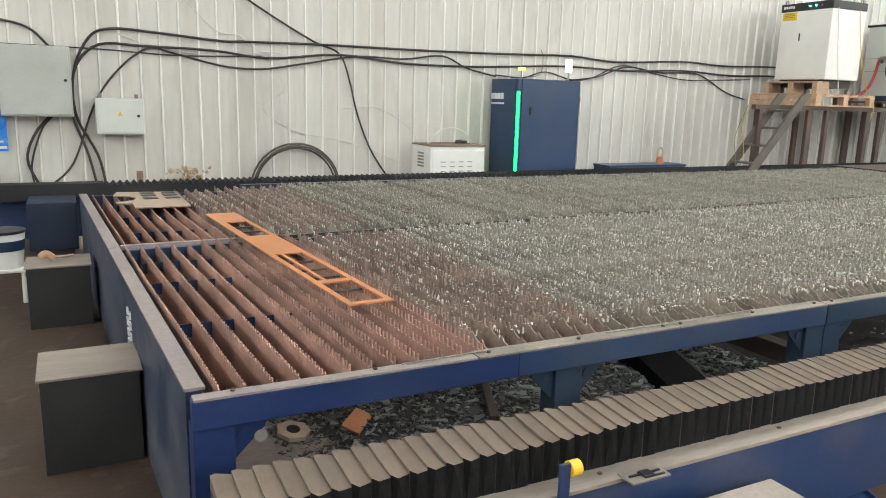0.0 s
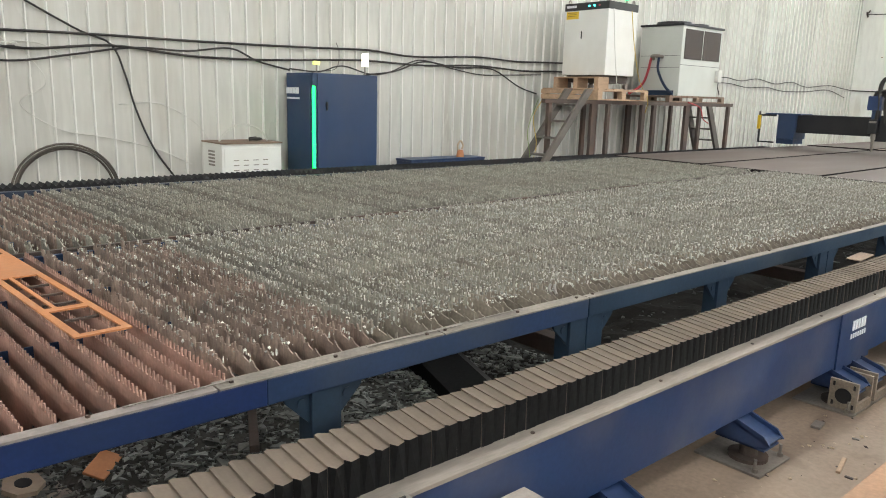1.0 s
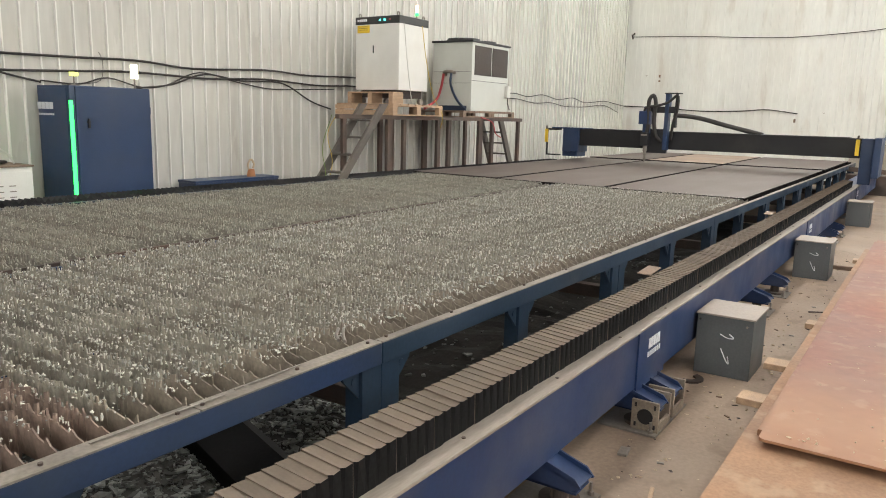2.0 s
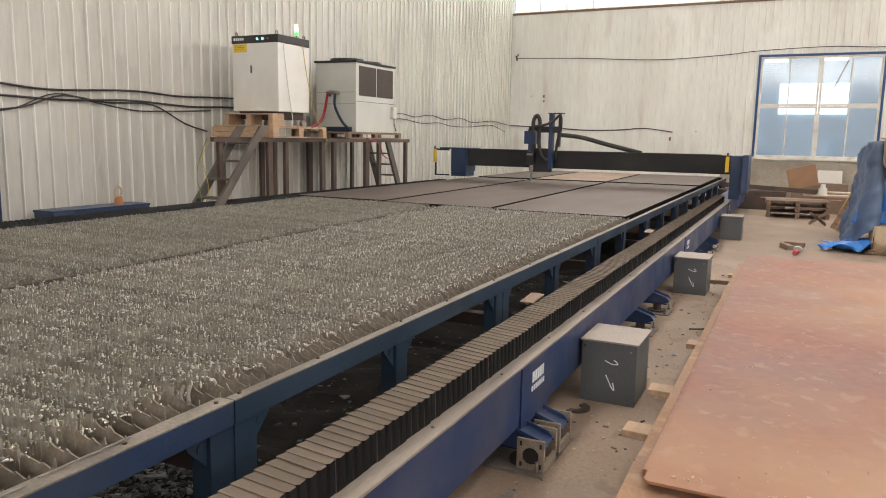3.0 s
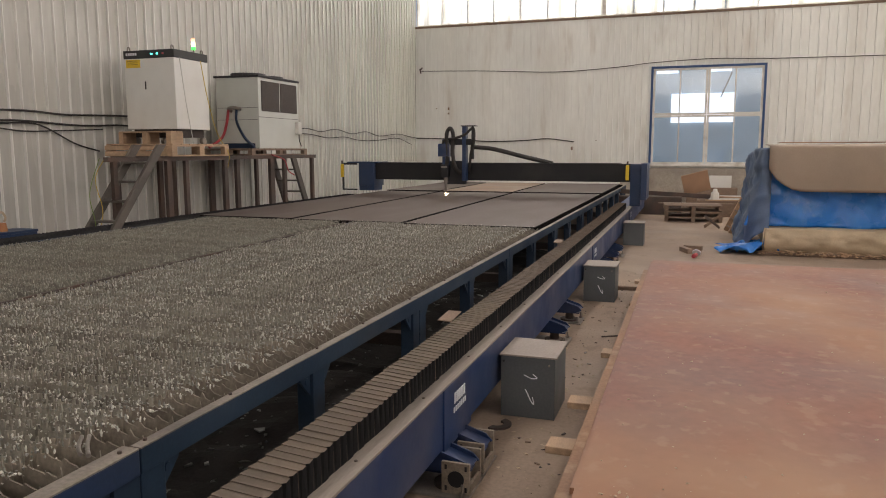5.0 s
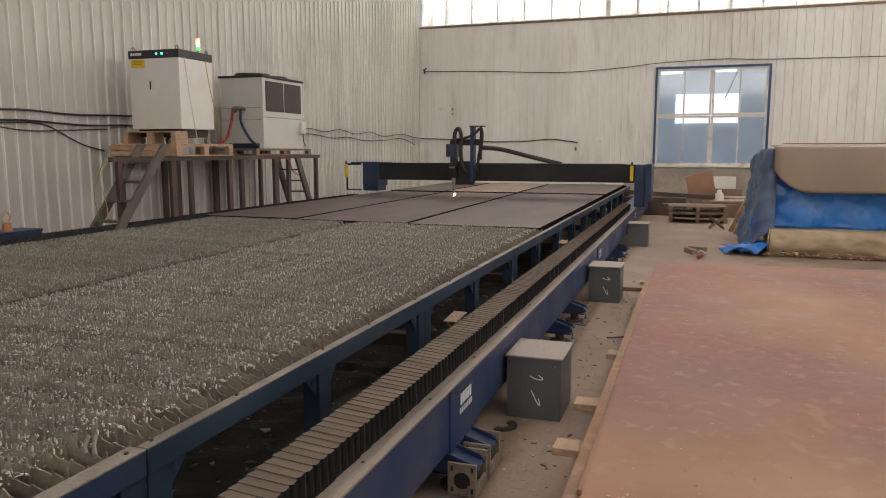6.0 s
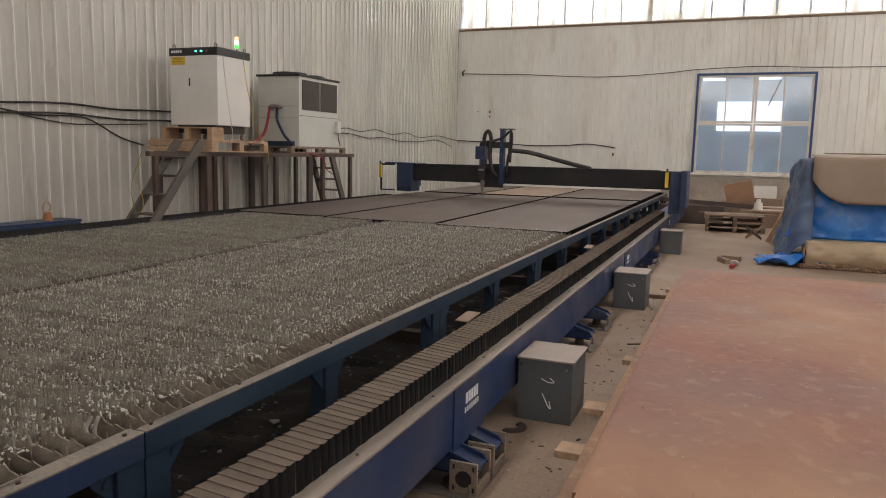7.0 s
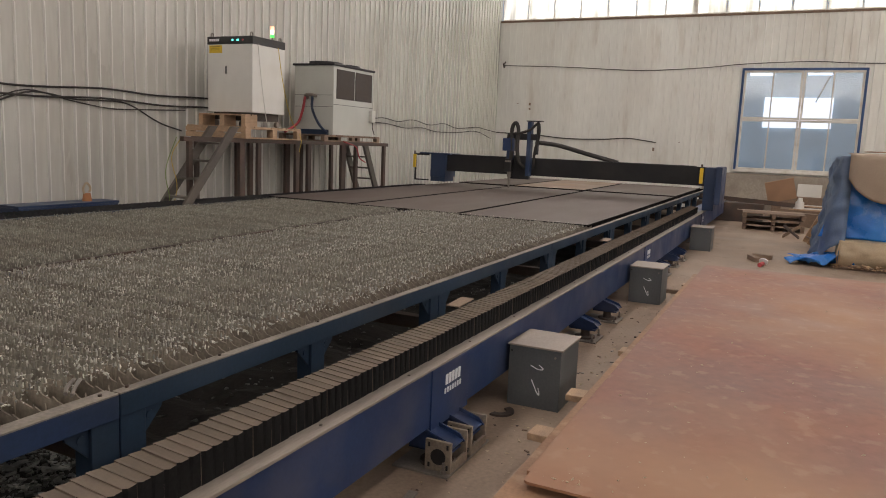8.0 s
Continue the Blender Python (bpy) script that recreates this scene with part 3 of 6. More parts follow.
def post(sides=(-1, 1), w=0.13):
    """A leg with its two gussets and their holes below the rail."""
    bm = box(B(), -w / 2, w / 2, 0.012, 0.11, 0.0, BED_Z - 0.105, 0.004)
    for s in sides:
        g = [(s * w / 2, BED_Z - 0.105), (s * (w / 2 + 0.11), BED_Z - 0.105), (s * (w / 2 + 0.10), BED_Z - 0.135), (s * w / 2, BED_Z - 0.235)]
        prism(bm, g, 0.03, 0.045)
        cyl(bm, 0, 0, 0, 0.004, 0.02, n=12, m=pose(s * (w / 2 + 0.035), 0.0285, BED_Z - 0.15, 90))
    return bm


OLDPOST = mesh_of("leg", post(), M_FRAME_OLD)
CORNER = mesh_of("leg", post((1,)), M_FRAME)
for i, x in enumerate(POSTS):
    joint = i in (2, 4, 6, 8, 10, 12, 14)
    for dx in ((-0.062, 0.075) if joint else (0.0,)):
        part("leg", CORNER if i == 0 else OLDPOST, None, bed, m=pose(x + 0.07 * joint + dx, BED_Y0, 0))
part("hole", cyl(B(), 0, 0, 0, 0.004, 0.022, n=14, m=pose(0.215, BED_Y0 + 0.026, BED_Z - 0.165, 90)), M_STEEL, bed, "pale round hole")
FARPOST = mesh_of("leg", box(B(), -0.06, 0.06, -0.09, 0.0, 0.0, BED_Z - 0.12), M_BLUE_DARK)
CROSS = mesh_of("cross_beam", box(B(), -0.05, 0.05, BED_Y0 + 0.1, BED_Y1 - 0.08, 0.30, 0.40, 0.004), M_IRON)
for i, x in enumerate(POSTS[1:-1]):
    part("leg", FARPOST, None, bed, m=pose(x, BED_Y1, 0))
    if i % 2:
        part("cross_beam", CROSS, None, bed, m=pose(x + 0.25, 0, 0))
for y in (2.92, 3.69, 4.19, 5.2, 5.9, 6.6, 7.2):
    part("comb_plate", box(B(), 0.05, BED_X1, y - 0.004, y + 0.004, BED_Z - 0.105, BED_Z - 0.045), M_BLUE_DARK, bed)
part("comb_plate", box(B(), 0.05, 3.0, BED_Y0 + 0.066, BED_Y0 + 0.074, BED_Z - 0.104, BED_Z - 0.016), M_BLUE, bed)


# Serrated slats. Each one is a thin plate; the burnt ones carry slag lumps on their teeth.
def slat_mesh(length, worn, tall, seed, skewed):
    """A thin upright plate with a row of pins along its top; a worn one ends in a smooth burnt fin."""
    rng = random.Random(seed)
    vs, fs, cols = [], [], []
    y = 0.0
    if worn:
        z = -0.078
        tip = rng.uniform(0.045, 0.085)
        cols += [(0.0, z), (0.030, z + 0.003), (0.044, z + 0.012), (0.052, z + 0.035), (0.060, z + tip), (0.070, z + tip - 0.012)]
        y = 0.078
        for k in range(2):
            w = rng.uniform(0.05, 0.08)
            top = -0.022 + 0.010 * k + rng.uniform(0.0, 0.024)
            cols += [(y, -0.034 + 0.009 * k), (y + w * 0.45, -0.026 + 0.009 * k), (y + w * 0.66, top * 0.5 - 0.01), (y + w * 0.80, top), (y + w * 0.90, top - 0.008)]
            y += w
    p = 0.034
    while y < length - p:
        low = rng.uniform(-0.010, 0.0) if worn else rng.uniform(-0.002, 0.001)
        h = tall * (rng.uniform(0.35, 1.15) if worn else rng.uniform(0.9, 1.05))
        a, b = (rng.uniform(0.22, 0.36), rng.uniform(0.62, 0.85)) if worn else (0.34, 0.74)
        cols += [(y, low), (y + p * a, low), (y + p * (a + 0.07), h), (y + p * b, h * rng.uniform(0.82, 1.0)), (y + p * (b + 0.06), low)]
        y += p * rng.uniform(0.85, 1.2) if worn else p
    cols.append((length, 0.0))
    t = 0.0028
    for y, z in cols:
        lean = 0.004 * math.sin(y * 5 + seed) if worn else 0.002 * math.sin(y * 3 + seed)
        dx = skewed * y
        wob = lean * (1.5 if z > 0.01 else 1) + (rng.uniform(-0.008, 0.008) if worn and z > 0.006 else 0)
        foot = -0.098 if y < 0.3 else -0.165
        vs += [(dx - t + lean, y, foot), (dx + t + lean, y, foot), (dx - t + wob, y, z), (dx + t + wob, y, z)]
    for i in range(len(cols) - 1):
        a, b = 4 * i, 4 * i + 4
        fs += [(a, b, b + 2, a + 2), (a + 1, a + 3, b + 3, b + 1), (a + 2, b + 2, b + 3, a + 3)]
    fs += [(0, 2, 3, 1), (4 * len(cols) - 4, 4 * len(cols) - 3, 4 * len(cols) - 1, 4 * len(cols) - 2)]
    me = bpy.data.meshes.new("slat")
    me.from_pydata(vs, [], fs)
    for f in me.polygons:
        f.material_index = 1 if worn and f.center.y < 0.30 else 0
    return me


def lump(vs, fs, rng, c, r, tall):
    """An uneven six-cornered crumb."""
    k = len(vs)
    for d in ((1, 0, 0), (-1, 0, 0), (0, 1, 0), (0, -1, 0), (0, 0, 1), (0, 0, -1)):
        s = r * rng.uniform(0.5, 1.3)
        vs.append((c[0] + d[0] * s * 0.8 + rng.uniform(-r, r) * 0.35, c[1] + d[1] * s + rng.uniform(-r, r) * 0.35, c[2] + d[2] * s * tall + rng.uniform(-r, r) * 0.3))
    for a, b in ((0, 2), (2, 1), (1, 3), (3, 0)):
        fs += [(k + a, k + b, k + 4), (k + b, k + a, k + 5)]


def crust(vs, fs, rng, c, wide, high):
    """A leaning spire of slag: a rough four-sided post with a slanted top."""
    k = len(vs)
    dx, dy = rng.uniform(-0.6, 0.6) * wide, rng.uniform(-0.7, 0.7) * wide
    for z, w, f in ((-high, 0.75, 0.0), (high * rng.uniform(-0.2, 0.4), 1.15, 0.5), (high, 0.6, 1.0)):
        for sx, sy in ((-1, -1), (1, -1), (1, 1), (-1, 1)):
            q = wide * w * rng.uniform(0.6, 1.25)
            vs.append((c[0] + dx * f + sx * q * 0.75, c[1] + dy * f + sy * q * 0.75, c[2] + z + rng.uniform(-0.35, 0.35) * wide))
    for r in (0, 4):
        for a in range(4):
            b = (a + 1) % 4
            fs.append((k + r + a, k + r + b, k + r + 4 + b, k + r + 4 + a))
    fs.append((k + 8, k + 9, k + 10, k + 11))


def slag_mesh(length, start, seed, heavy, skewed):
    rng = random.Random(seed)
    vs, fs = [], []
    y = start
    while y < length - 0.02:
        edge = min(1, 0.4 + (y - start) / 0.3)
        x = skewed * y
        if rng.random() < edge * (0.12 + 0.2 * heavy):
            crust(vs, fs, rng, (x + rng.uniform(-0.007, 0.007) * (0.5 + heavy), y, rng.uniform(0.002, 0.014)), rng.uniform(0.0022, 0.005), rng.uniform(0.006, 0.014))
        if rng.random() < edge * (0.2 + 0.8 * heavy):
            r = rng.uniform(0.0035, 0.0085)
            lump(vs, fs, rng, (x + rng.uniform(-0.014, 0.014) * heavy, y + rng.uniform(-0.006, 0.006), rng.uniform(-0.020, 0.024)), r, rng.uniform(0.5, 1.3))
        if rng.random() < 0.04 * heavy:
            for q in range(5):
                lump(vs, fs, rng, (x + rng.uniform(-0.006, 0.006), y + 0.011 * q, rng.uniform(0.0, 0.014)), rng.uniform(0.006, 0.011), 0.6)
        y += rng.uniform(0.006, 0.014)
    me = bpy.data.meshes.new("slag")
    me.from_pydata(vs, [], fs)
    me.materials.append(M_SLAGDUST if start < 0.05 else M_SLAG)
    return me


PITCH = 0.0895
BINS = (0.5, 1.12, 1.8, 3.0, 4.5, 6.0, 7.5, 9.2, 11.0)
slat_bank = {}


def bank(kind, half, b, v):
    """Shared meshes for one stretch of the bed, a few variants each."""
    key = (kind, half, b, v)
    if key not in slat_bank:
        x = (BINS[b - 1] if b else 0.0) * 0.5 + BINS[b] * 0.5
        length = mid_y(x) - 0.03 - 2.03 if half == 0 else (7.02, 7.1, 7.25, 7.47)[min(b, 3)] - 0.045 - mid_y(x)
        seed = 97 * v + 13 * half + len(slat_bank)
        sk = (-0.045, -0.045, -0.03, -0.03, -0.015, -0.015, 0.0, 0.0, 0.0)[b]
        me = slat_mesh(length, kind > 0, (0.012, 0.030, 0.030, 0.026, 0.024)[min(b, 4)] * ((0.75 if kind else 0.4) if half else 1), seed, sk)
        me.materials.append((M_RUST, M_BROWNSLAT, M_GREYSLAT)[kind])
        me.materials.append(M_GREYSLAT if half else M_BROWNSLAT if kind == 1 else M_WEDGE)
        sl = slag_mesh(length, 0.12 if half == 0 else 0.02, seed + 1, 0.3 if kind == 1 else 0.7 if half else 1.0, sk) if kind else None
        slat_bank[key] = (me, sl)
    return slat_bank[key]


count = 0
x = 0.09
while x < 10.95:
    b = next(k for k, edge in enumerate(BINS) if x < edge)
    for half in (0, 1):
        y0 = BED_Y0 + (0.050 if x < 1.1 else 0.075 if x < 3.0 else 0.05) if half == 0 else mid_y(x) + 0.045
        clean = x < (1.12 if half == 0 else 0.8)
        kind = 0 if clean else 1 if x < (1.8 if half == 0 else 1.8) else 2
        me, sl = bank(kind, half, b, count // 2 % (2 if kind == 0 else 5))
        ob = part("slat", me, None, bed, m=pose(across(x, y0) + random.uniform(-0.006, 0.006), y0, BED_Z + random.uniform(-0.006, 0.004), 0, random.uniform(-2.5, 2.5) if kind else random.uniform(-1, 1), random.uniform(-0.15, 0.15)))
        if sl:
            tagged(part("slag", sl, None, ob), kind="stuff")
        count += 1
    x += PITCH

# the slats that the sheets cover; near black puts the gaps' shade into colour
vs, fs = [], []
while x < BED_X1 - 0.1:
    k = len(vs)
    for y in (BED_Y0 + 0.1, BED_Y1 - 0.1):
        vs += [(x, y, BED_Z - 0.165), (x + 0.004, y, BED_Z - 0.165), (x, y, BED_Z + 0.005), (x + 0.004, y, BED_Z + 0.005)]
    fs += [(k, k + 4, k + 6, k + 2), (k + 1, k + 3, k + 7, k + 5), (k + 2, k + 6, k + 7, k + 3), (k, k + 2, k + 3, k + 1)]
    x += PITCH
me = bpy.data.meshes.new("covered_slats")
me.from_pydata(vs, [], fs)
me.materials.append(M_GAPSHADE)
tagged(part("covered_slats", me, None, bed), kind="stuff")

# divider strip along the bed's middle
part("divider", along_middle(-0.05, 0.75, 0.022, BED_Z - 0.02, BED_Z + 0.006, 0.002), M_FRAMETOP, bed, "dusty worn steel strip")
part("divider", along_middle(0.755, 10.8, 0.016, BED_Z - 0.02, BED_Z + 0.004, 0.002), M_IRON, bed, "narrow dark divider strip")

# ---- scrap below the bed ----
rng = random.Random(5)


def heap_z(x, y):
    v = 0.13 + 0.16 * noise.noise(Vector((x * 0.9, y * 0.9, 0.3))) + 0.05 * noise.noise(Vector((x * 4, y * 4, 1.3)))
    if x < 1.15:
        v = v * max(0, (x - 0.7) / 0.45) - (0.02 if x < 0.7 else 0)
        return max(-0.02, v)
    return max(0.02, v)


vs, fs = [], []
NX, NY = 150, 56
for i in range(NX + 1):
    for j in range(NY + 1):
        px, py = 0.2 + 13.0 * i / NX, 2.02 + 5.4 * j / NY
        vs.append((px, py, heap_z(px, py)))
for i in range(NX):
    for j in range(NY):
        a = i * (NY + 1) + j
        fs.append((a, a + NY + 1, a + NY + 2, a + 1))
me = bpy.data.meshes.new("scrap_heap")
me.from_pydata(vs, [], fs)
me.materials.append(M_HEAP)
me.materials.append(M_HEAPSHADE)
# beyond x 2.6 the heap is blackened: under-bed shade put into its colour
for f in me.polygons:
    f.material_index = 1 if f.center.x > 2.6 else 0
tagged(new("scrap_heap", me), "heap of cutting dust under the bed, blackened as shade farther along", "scrap", kind="stuff")
vs, fs = [], []
for i in range(17000):
    px = 0.5 + (rng.random() ** 0.95) * 2.9 if i % 25 else 3.0 + rng.random() * 7.0
    py = 2.03 + rng.random() ** 1.4 * 2.8
    r = rng.uniform(0.008, 0.024) if rng.random() < 0.88 else rng.uniform(0.028, 0.065)
    h = rng.uniform(0.002, 0.006)
    m = Matrix.Translation((px, py, max(0.02 if px < 0.9 else 0.004, heap_z(px, py)) + rng.uniform(0.0, 0.015))) @ Euler((rng.gauss(0, 0.1), rng.gauss(0, 0.1), rng.uniform(0, 6.3))).to_matrix().to_4x4()
    n = rng.choice((4, 4, 5, 6))
    k = len(vs)
    angs = sorted(rng.uniform(0, 0.9) + 6.28 * q / n for q in range(n))
    for z in (-h, h):
        for a in angs:
            q = r * (0.6 + 0.4 * math.sin(3 * a + i))
            vs.append(tuple(m @ Vector((q * math.cos(a) * 1.2, q * math.sin(a) * 0.7, z))))
    fs.append(tuple(range(k + n, k + 2 * n)))
    fs.append(tuple(range(k + n - 1, k - 1, -1)))
    fs += [(k + a, k + (a + 1) % n, k + n + (a + 1) % n, k + n + a) for a in range(n)]
me = bpy.data.meshes.new("scrap_chips")
me.from_pydata(vs, [], fs)
me.materials.append(M_SCRAP)
tagged(new("scrap_chips", me), "steel offcut chips scattered under the bed", "scrap", kind="stuff")
solo("scrap_offcut", box(B(), -0.075, 0.075, -0.05, 0.05, 0, 0.015, 0.004), M_ORANGE, "rusty orange steel offcut on the scrap", "offcut", m=pose(0.89, 2.90, 0.10, 16, -14, 40))
ring = B()
cyl(ring, 0, 0, 0, 0.022, 0.085, n=7)
cyl(ring, 0, 0, 0.020, 0.026, 0.034, n=20)
two_tone(ring, lambda f: f.calc_center_median().z > 0.0225 and f.calc_center_median().length < 0.05)
solo("scrap_flange", ring, [M_TAN, M_DARK], "round steel flange offcut on the floor", "offcut", m=pose(0.60, 3.02, 0.045, 8, 6, 0))
spill = B()
rings = []
for q in range(9):
    rings.append([spill.verts.new((0.55 + 0.62 * q / 8 * math.cos(a) * (1 + 0.2 * noise.noise(Vector((math.cos(a) * 1.5, math.sin(a) * 1.5, 7)))), 2.72 + 0.66 * q / 8 * math.sin(a) * (1 + 0.2 * noise.noise(Vector((math.cos(a) * 1.5, math.sin(a) * 1.5, 5)))), 0.034 * (1 - (q / 8) ** 2) - 0.003 + 0.01 * noise.noise(Vector((q, math.cos(a) * 3, math.sin(a) * 3))))) for a in (2 * math.pi * k / 40 for k in range(40))])
for q in range(8):
    for k in range(40):
        spill.faces.new((rings[q][k], rings[q + 1][k], rings[q + 1][(k + 1) % 40], rings[q][(k + 1) % 40]))
solo("sand_spill", spill, M_RAILTOP, "low spill of sandy dust under the bed corner", "sand", kind="stuff")
solo("scrap_bar", box(B(), -0.35, 0.35, -0.02, 0.02, 0, 0.03, 0.004), M_IRON, "dark steel bar across the scrap", "bar", m=pose(1.45, 2.6, 0.26, 0, 4, 65))
chute = thing("scrap_chute", "black steel chute with a pale edge beneath the bed", "chute", m=pose(2.70, 2.95, 0.20, 8, 0, -12))
part("body", box(B(), -0.13, 0.13, -1.0, 1.6, 0, 0.10, 0.004), M_FOLD, chute)
part("edge", box(B(), 0.135, 0.185, -1.0, 1.6, 0.03, 0.075, 0.004), M_BOXDARK, chute, "dusty grey edge strip")

# ---- sheets and offcuts lying on the bed ----
SZ = BED_Z + 0.006
for x0, x1, edges in ((10.82, 18.72, (2.05, 4.07, 5.97, 7.76)), (18.95, 24.0, (2.07, 4.27, 6.2, 7.80))):
    for k, (a, b) in enumerate(zip(edges, edges[1:])):
        sh = B()
        e0, e1 = x0 + (0.12 * k if x0 < 15 else 0), x1 - 0.03 * k
        box(sh, e0, e1, a + 0.045, b - 0.045, SZ, SZ + (0.014 if x0 < 15 else 0.026))
        # sheet edges take the same near black, as painted shade in the gaps
        two_tone(sh, lambda f: abs(f.normal.z) < 0.5)
        for v in sh.verts:
            v.co.y = min(v.co.y + (0.024 if v.co.y > 3 else 0.004) * (v.co.x - x0), 7.72)
        rusty = x0 > 15 and k == 1
        solo("steel_sheet", sh, [M_RUSTSHEET if rusty else M_SHEET, M_GAPSHADE], "rusty brown steel sheet on the slats" if rusty else "flat grey steel sheet lying on the slats", "steel sheet", "sheets on the bed")


strip = thing("cut_strip", "long orange cut steel strip with rectangular openings, lying on the slats", "offcut", m=pose(0.786, 4.03, BED_Z + 0.034, 0, 0, -86.4))
SW, ST = 0.22, 0.008
for a, b in ((-1.35, -0.93), (-0.37, 0.23), (0.90, 0.95), (1.325, 1.36)):
    part("web", box(B(), a, b, -SW / 2, SW / 2, 0, ST), M_ORANGE, strip)
for a, b in ((-0.93, -0.37), (0.23, 0.90), (0.95, 1.325)):
    part("edge", box(B(), a, b, -SW / 2, -SW / 2 + (0.05 if a < 0 else 0.03), 0, ST), M_ORANGE, strip)
    part("edge", box(B(), a, b, SW / 2 - 0.03, SW / 2, 0, ST), M_ORANGE, strip)
part("edge", box(B(), 0.23, 0.90, -0.048, -0.030, 0, ST), M_ORANGE, strip)
for x0 in (-0.76, -0.58, 0.42, 0.62, 0.80, 1.08):
    part("bar", box(B(), x0 - 0.008, x0 + 0.008, -0.06, 0.078, -0.012, -0.002), M_IRON, strip)


def cut_sheet():
    bm = B()
    t = 0.01
    outline = [(-0.22, -0.5), (0.2, -0.5), (0.2, 0.45), (0.02, 0.45), (-0.3, 0.5), (-0.34, 0.28)]
    for k in range(8):
        a = math.pi * (0.5 - k / 7)
        outline.append((-0.34 + 0.17 * math.cos(a), 0.06 + 0.2 * math.sin(a)))
    outline += [(-0.34, -0.2), (-0.22, -0.25)]
    prism(bm, outline, 0, t, m=pose(0, 0, 0, -90, 0, 0) @ Matrix.Diagonal((1, -1, 1, 1)))
    return bm


sheet2 = thing("cut_plate", "tan cut steel plate with slots, lying on clean slats", "offcut", m=pose(0.37, 6.42, BED_Z + 0.02))
part("plate", cut_sheet(), M_TAN, sheet2)
for a in (-0.12, 0.06):
    for b in (-0.05, 0.14, 0.3):
        part("slot", box(B(), a, a + 0.12, b, b + 0.1, 0.012, 0.0145), M_DARK, sheet2)
solo("steel_rod_pair", tube(tube(B(), [(0, 0, 0), (0.1, 0.02, 0), (0.2, 0.03, 0)], 0.008), [(0.02, 0.03, 0), (0.1, 0.05, 0), (0.2, 0.055, 0)], 0.008), M_STEEL, "two short bent steel rods on the slats", "rod", m=pose(2.86, BED_Y0 + 0.10, BED_Z + 0.012, 0, 0, 35))

# ---- near rail: beam, bellows, feet ----
BEAM_Y0, BEAM_Y1, BEAM_Z0, BEAM_Z1 = 1.285, 1.36, 0.215, 0.56
beam = thing("rail_beam", "blue box beam carrying the gantry rail", "beam")
part("body", box(B(), -1.2, 24.6, BEAM_Y0 + 0.012, 1.66, BEAM_Z0, BEAM_Z1 - 0.015, 0.004), M_BLUE, beam)
part("top_flange", box(B(), -1.2, 24.6, BEAM_Y0, BEAM_Y1 + 0.03, BEAM_Z1 - 0.015, BEAM_Z1, 0.003), M_RAILTOP, beam, "dusty tan flange")
for i, x in enumerate((-1.75 + 6.24, 10.74, 17.0)):
    part("joint_plate", box(B(), x, x + 0.5, BEAM_Y0 + 0.002, BEAM_Y0 + 0.012, BEAM_Z0 - 0.02, BEAM_Z1 - 0.016, 0.002), M_BLUE, beam)
    mark = B()
    for k in range(5):
        box(mark, x + 0.17 + 0.042 * k, x + 0.198 + 0.042 * k, BEAM_Y0 - 0.002, BEAM_Y0 + 0.002, 0.415, 0.475)
    for k in range(7):
        box(mark, x + 0.16 + 0.034 * k, x + 0.176 + 0.034 * k, BEAM_Y0 - 0.002, BEAM_Y0 + 0.002, 0.365, 0.395)
    part("mark", mark, M_PRINT, beam, "white printed bars")
for x in [0.3 + 0.8 * k for k in range(16)]:
    part("bolt", cyl(B(), x, BEAM_Y0 + 0.05, BEAM_Z1, BEAM_Z1 + 0.004, 0.008, n=8), M_IRON, beam)
stop = thing("end_stop", "blue steel stop with a yellow rubber buffer", "stop", m=pose(0.915, 1.275, BEAM_Z1))
part("bracket", box(B(), -0.018, 0.018, -0.012, 0.0, -0.20, 0.105, 0.003), M_BLUE, stop)
part("buffer", cyl(B(), 0, 0, 0, 0.035, 0.024, n=16, m=pose(0.018, 0.0, 0.082, 0, 90)), M_YELLOW, stop, "yellow buffer")
sens = thing("sensor_plate", "small steel plate with a sensor on the rail", "sensor", m=pose(1.22, BEAM_Y0 - 0.0, BEAM_Z1 - 0.03))
part("plate", box(B(), -0.075, 0.075, -0.05, 0.02, 0.03, 0.036), M_STEEL, sens)
part("sensor", box(box(box(B(), -0.018, 0.022, -0.040, -0.002, 0.036, 0.043, 0.002), -0.06, 0.06, -0.018, -0.010, 0.036, 0.040), 0.0, 0.06, -0.040, -0.034, 0.036, 0.040), M_DARK, sens)

bellows = thing("bellows_cover", "dusty pleated bellows cover along the rail", "bellows")


PLEAT = 0.0548


def pleat(w, lift, jut):
    """One fold: a dusty top that dips to one side and juts to a point, and black cloth below its near edge."""
    bm = B()
    cols = ((0.0, -0.079, 0.086, 0.002 + lift), (0.28 * w, -0.081 - jut, 0.086 + jut * 0.5, -0.001 + lift), (w, -0.081, 0.084, -0.0025))
    tops = [(bm.verts.new((px, a, z)), bm.verts.new((px, b, z + 0.013))) for px, a, b, z in cols]
    lows = [(bm.verts.new((px, -0.082, -0.13)), bm.verts.new((px, 0.083, -0.13))) for px, a, b, z in cols]
    for k in (0, 1):
        bm.faces.new((tops[k][0], tops[k + 1][0], tops[k + 1][1], tops[k][1]))
        for q in (0, 1):
            bm.faces.new((tops[k][q], lows[k][q], lows[k + 1][q], tops[k + 1][q])).material_index = 1
    bm.faces.new((tops[0][0], tops[0][1], lows[0][1], lows[0][0]))
    return bm


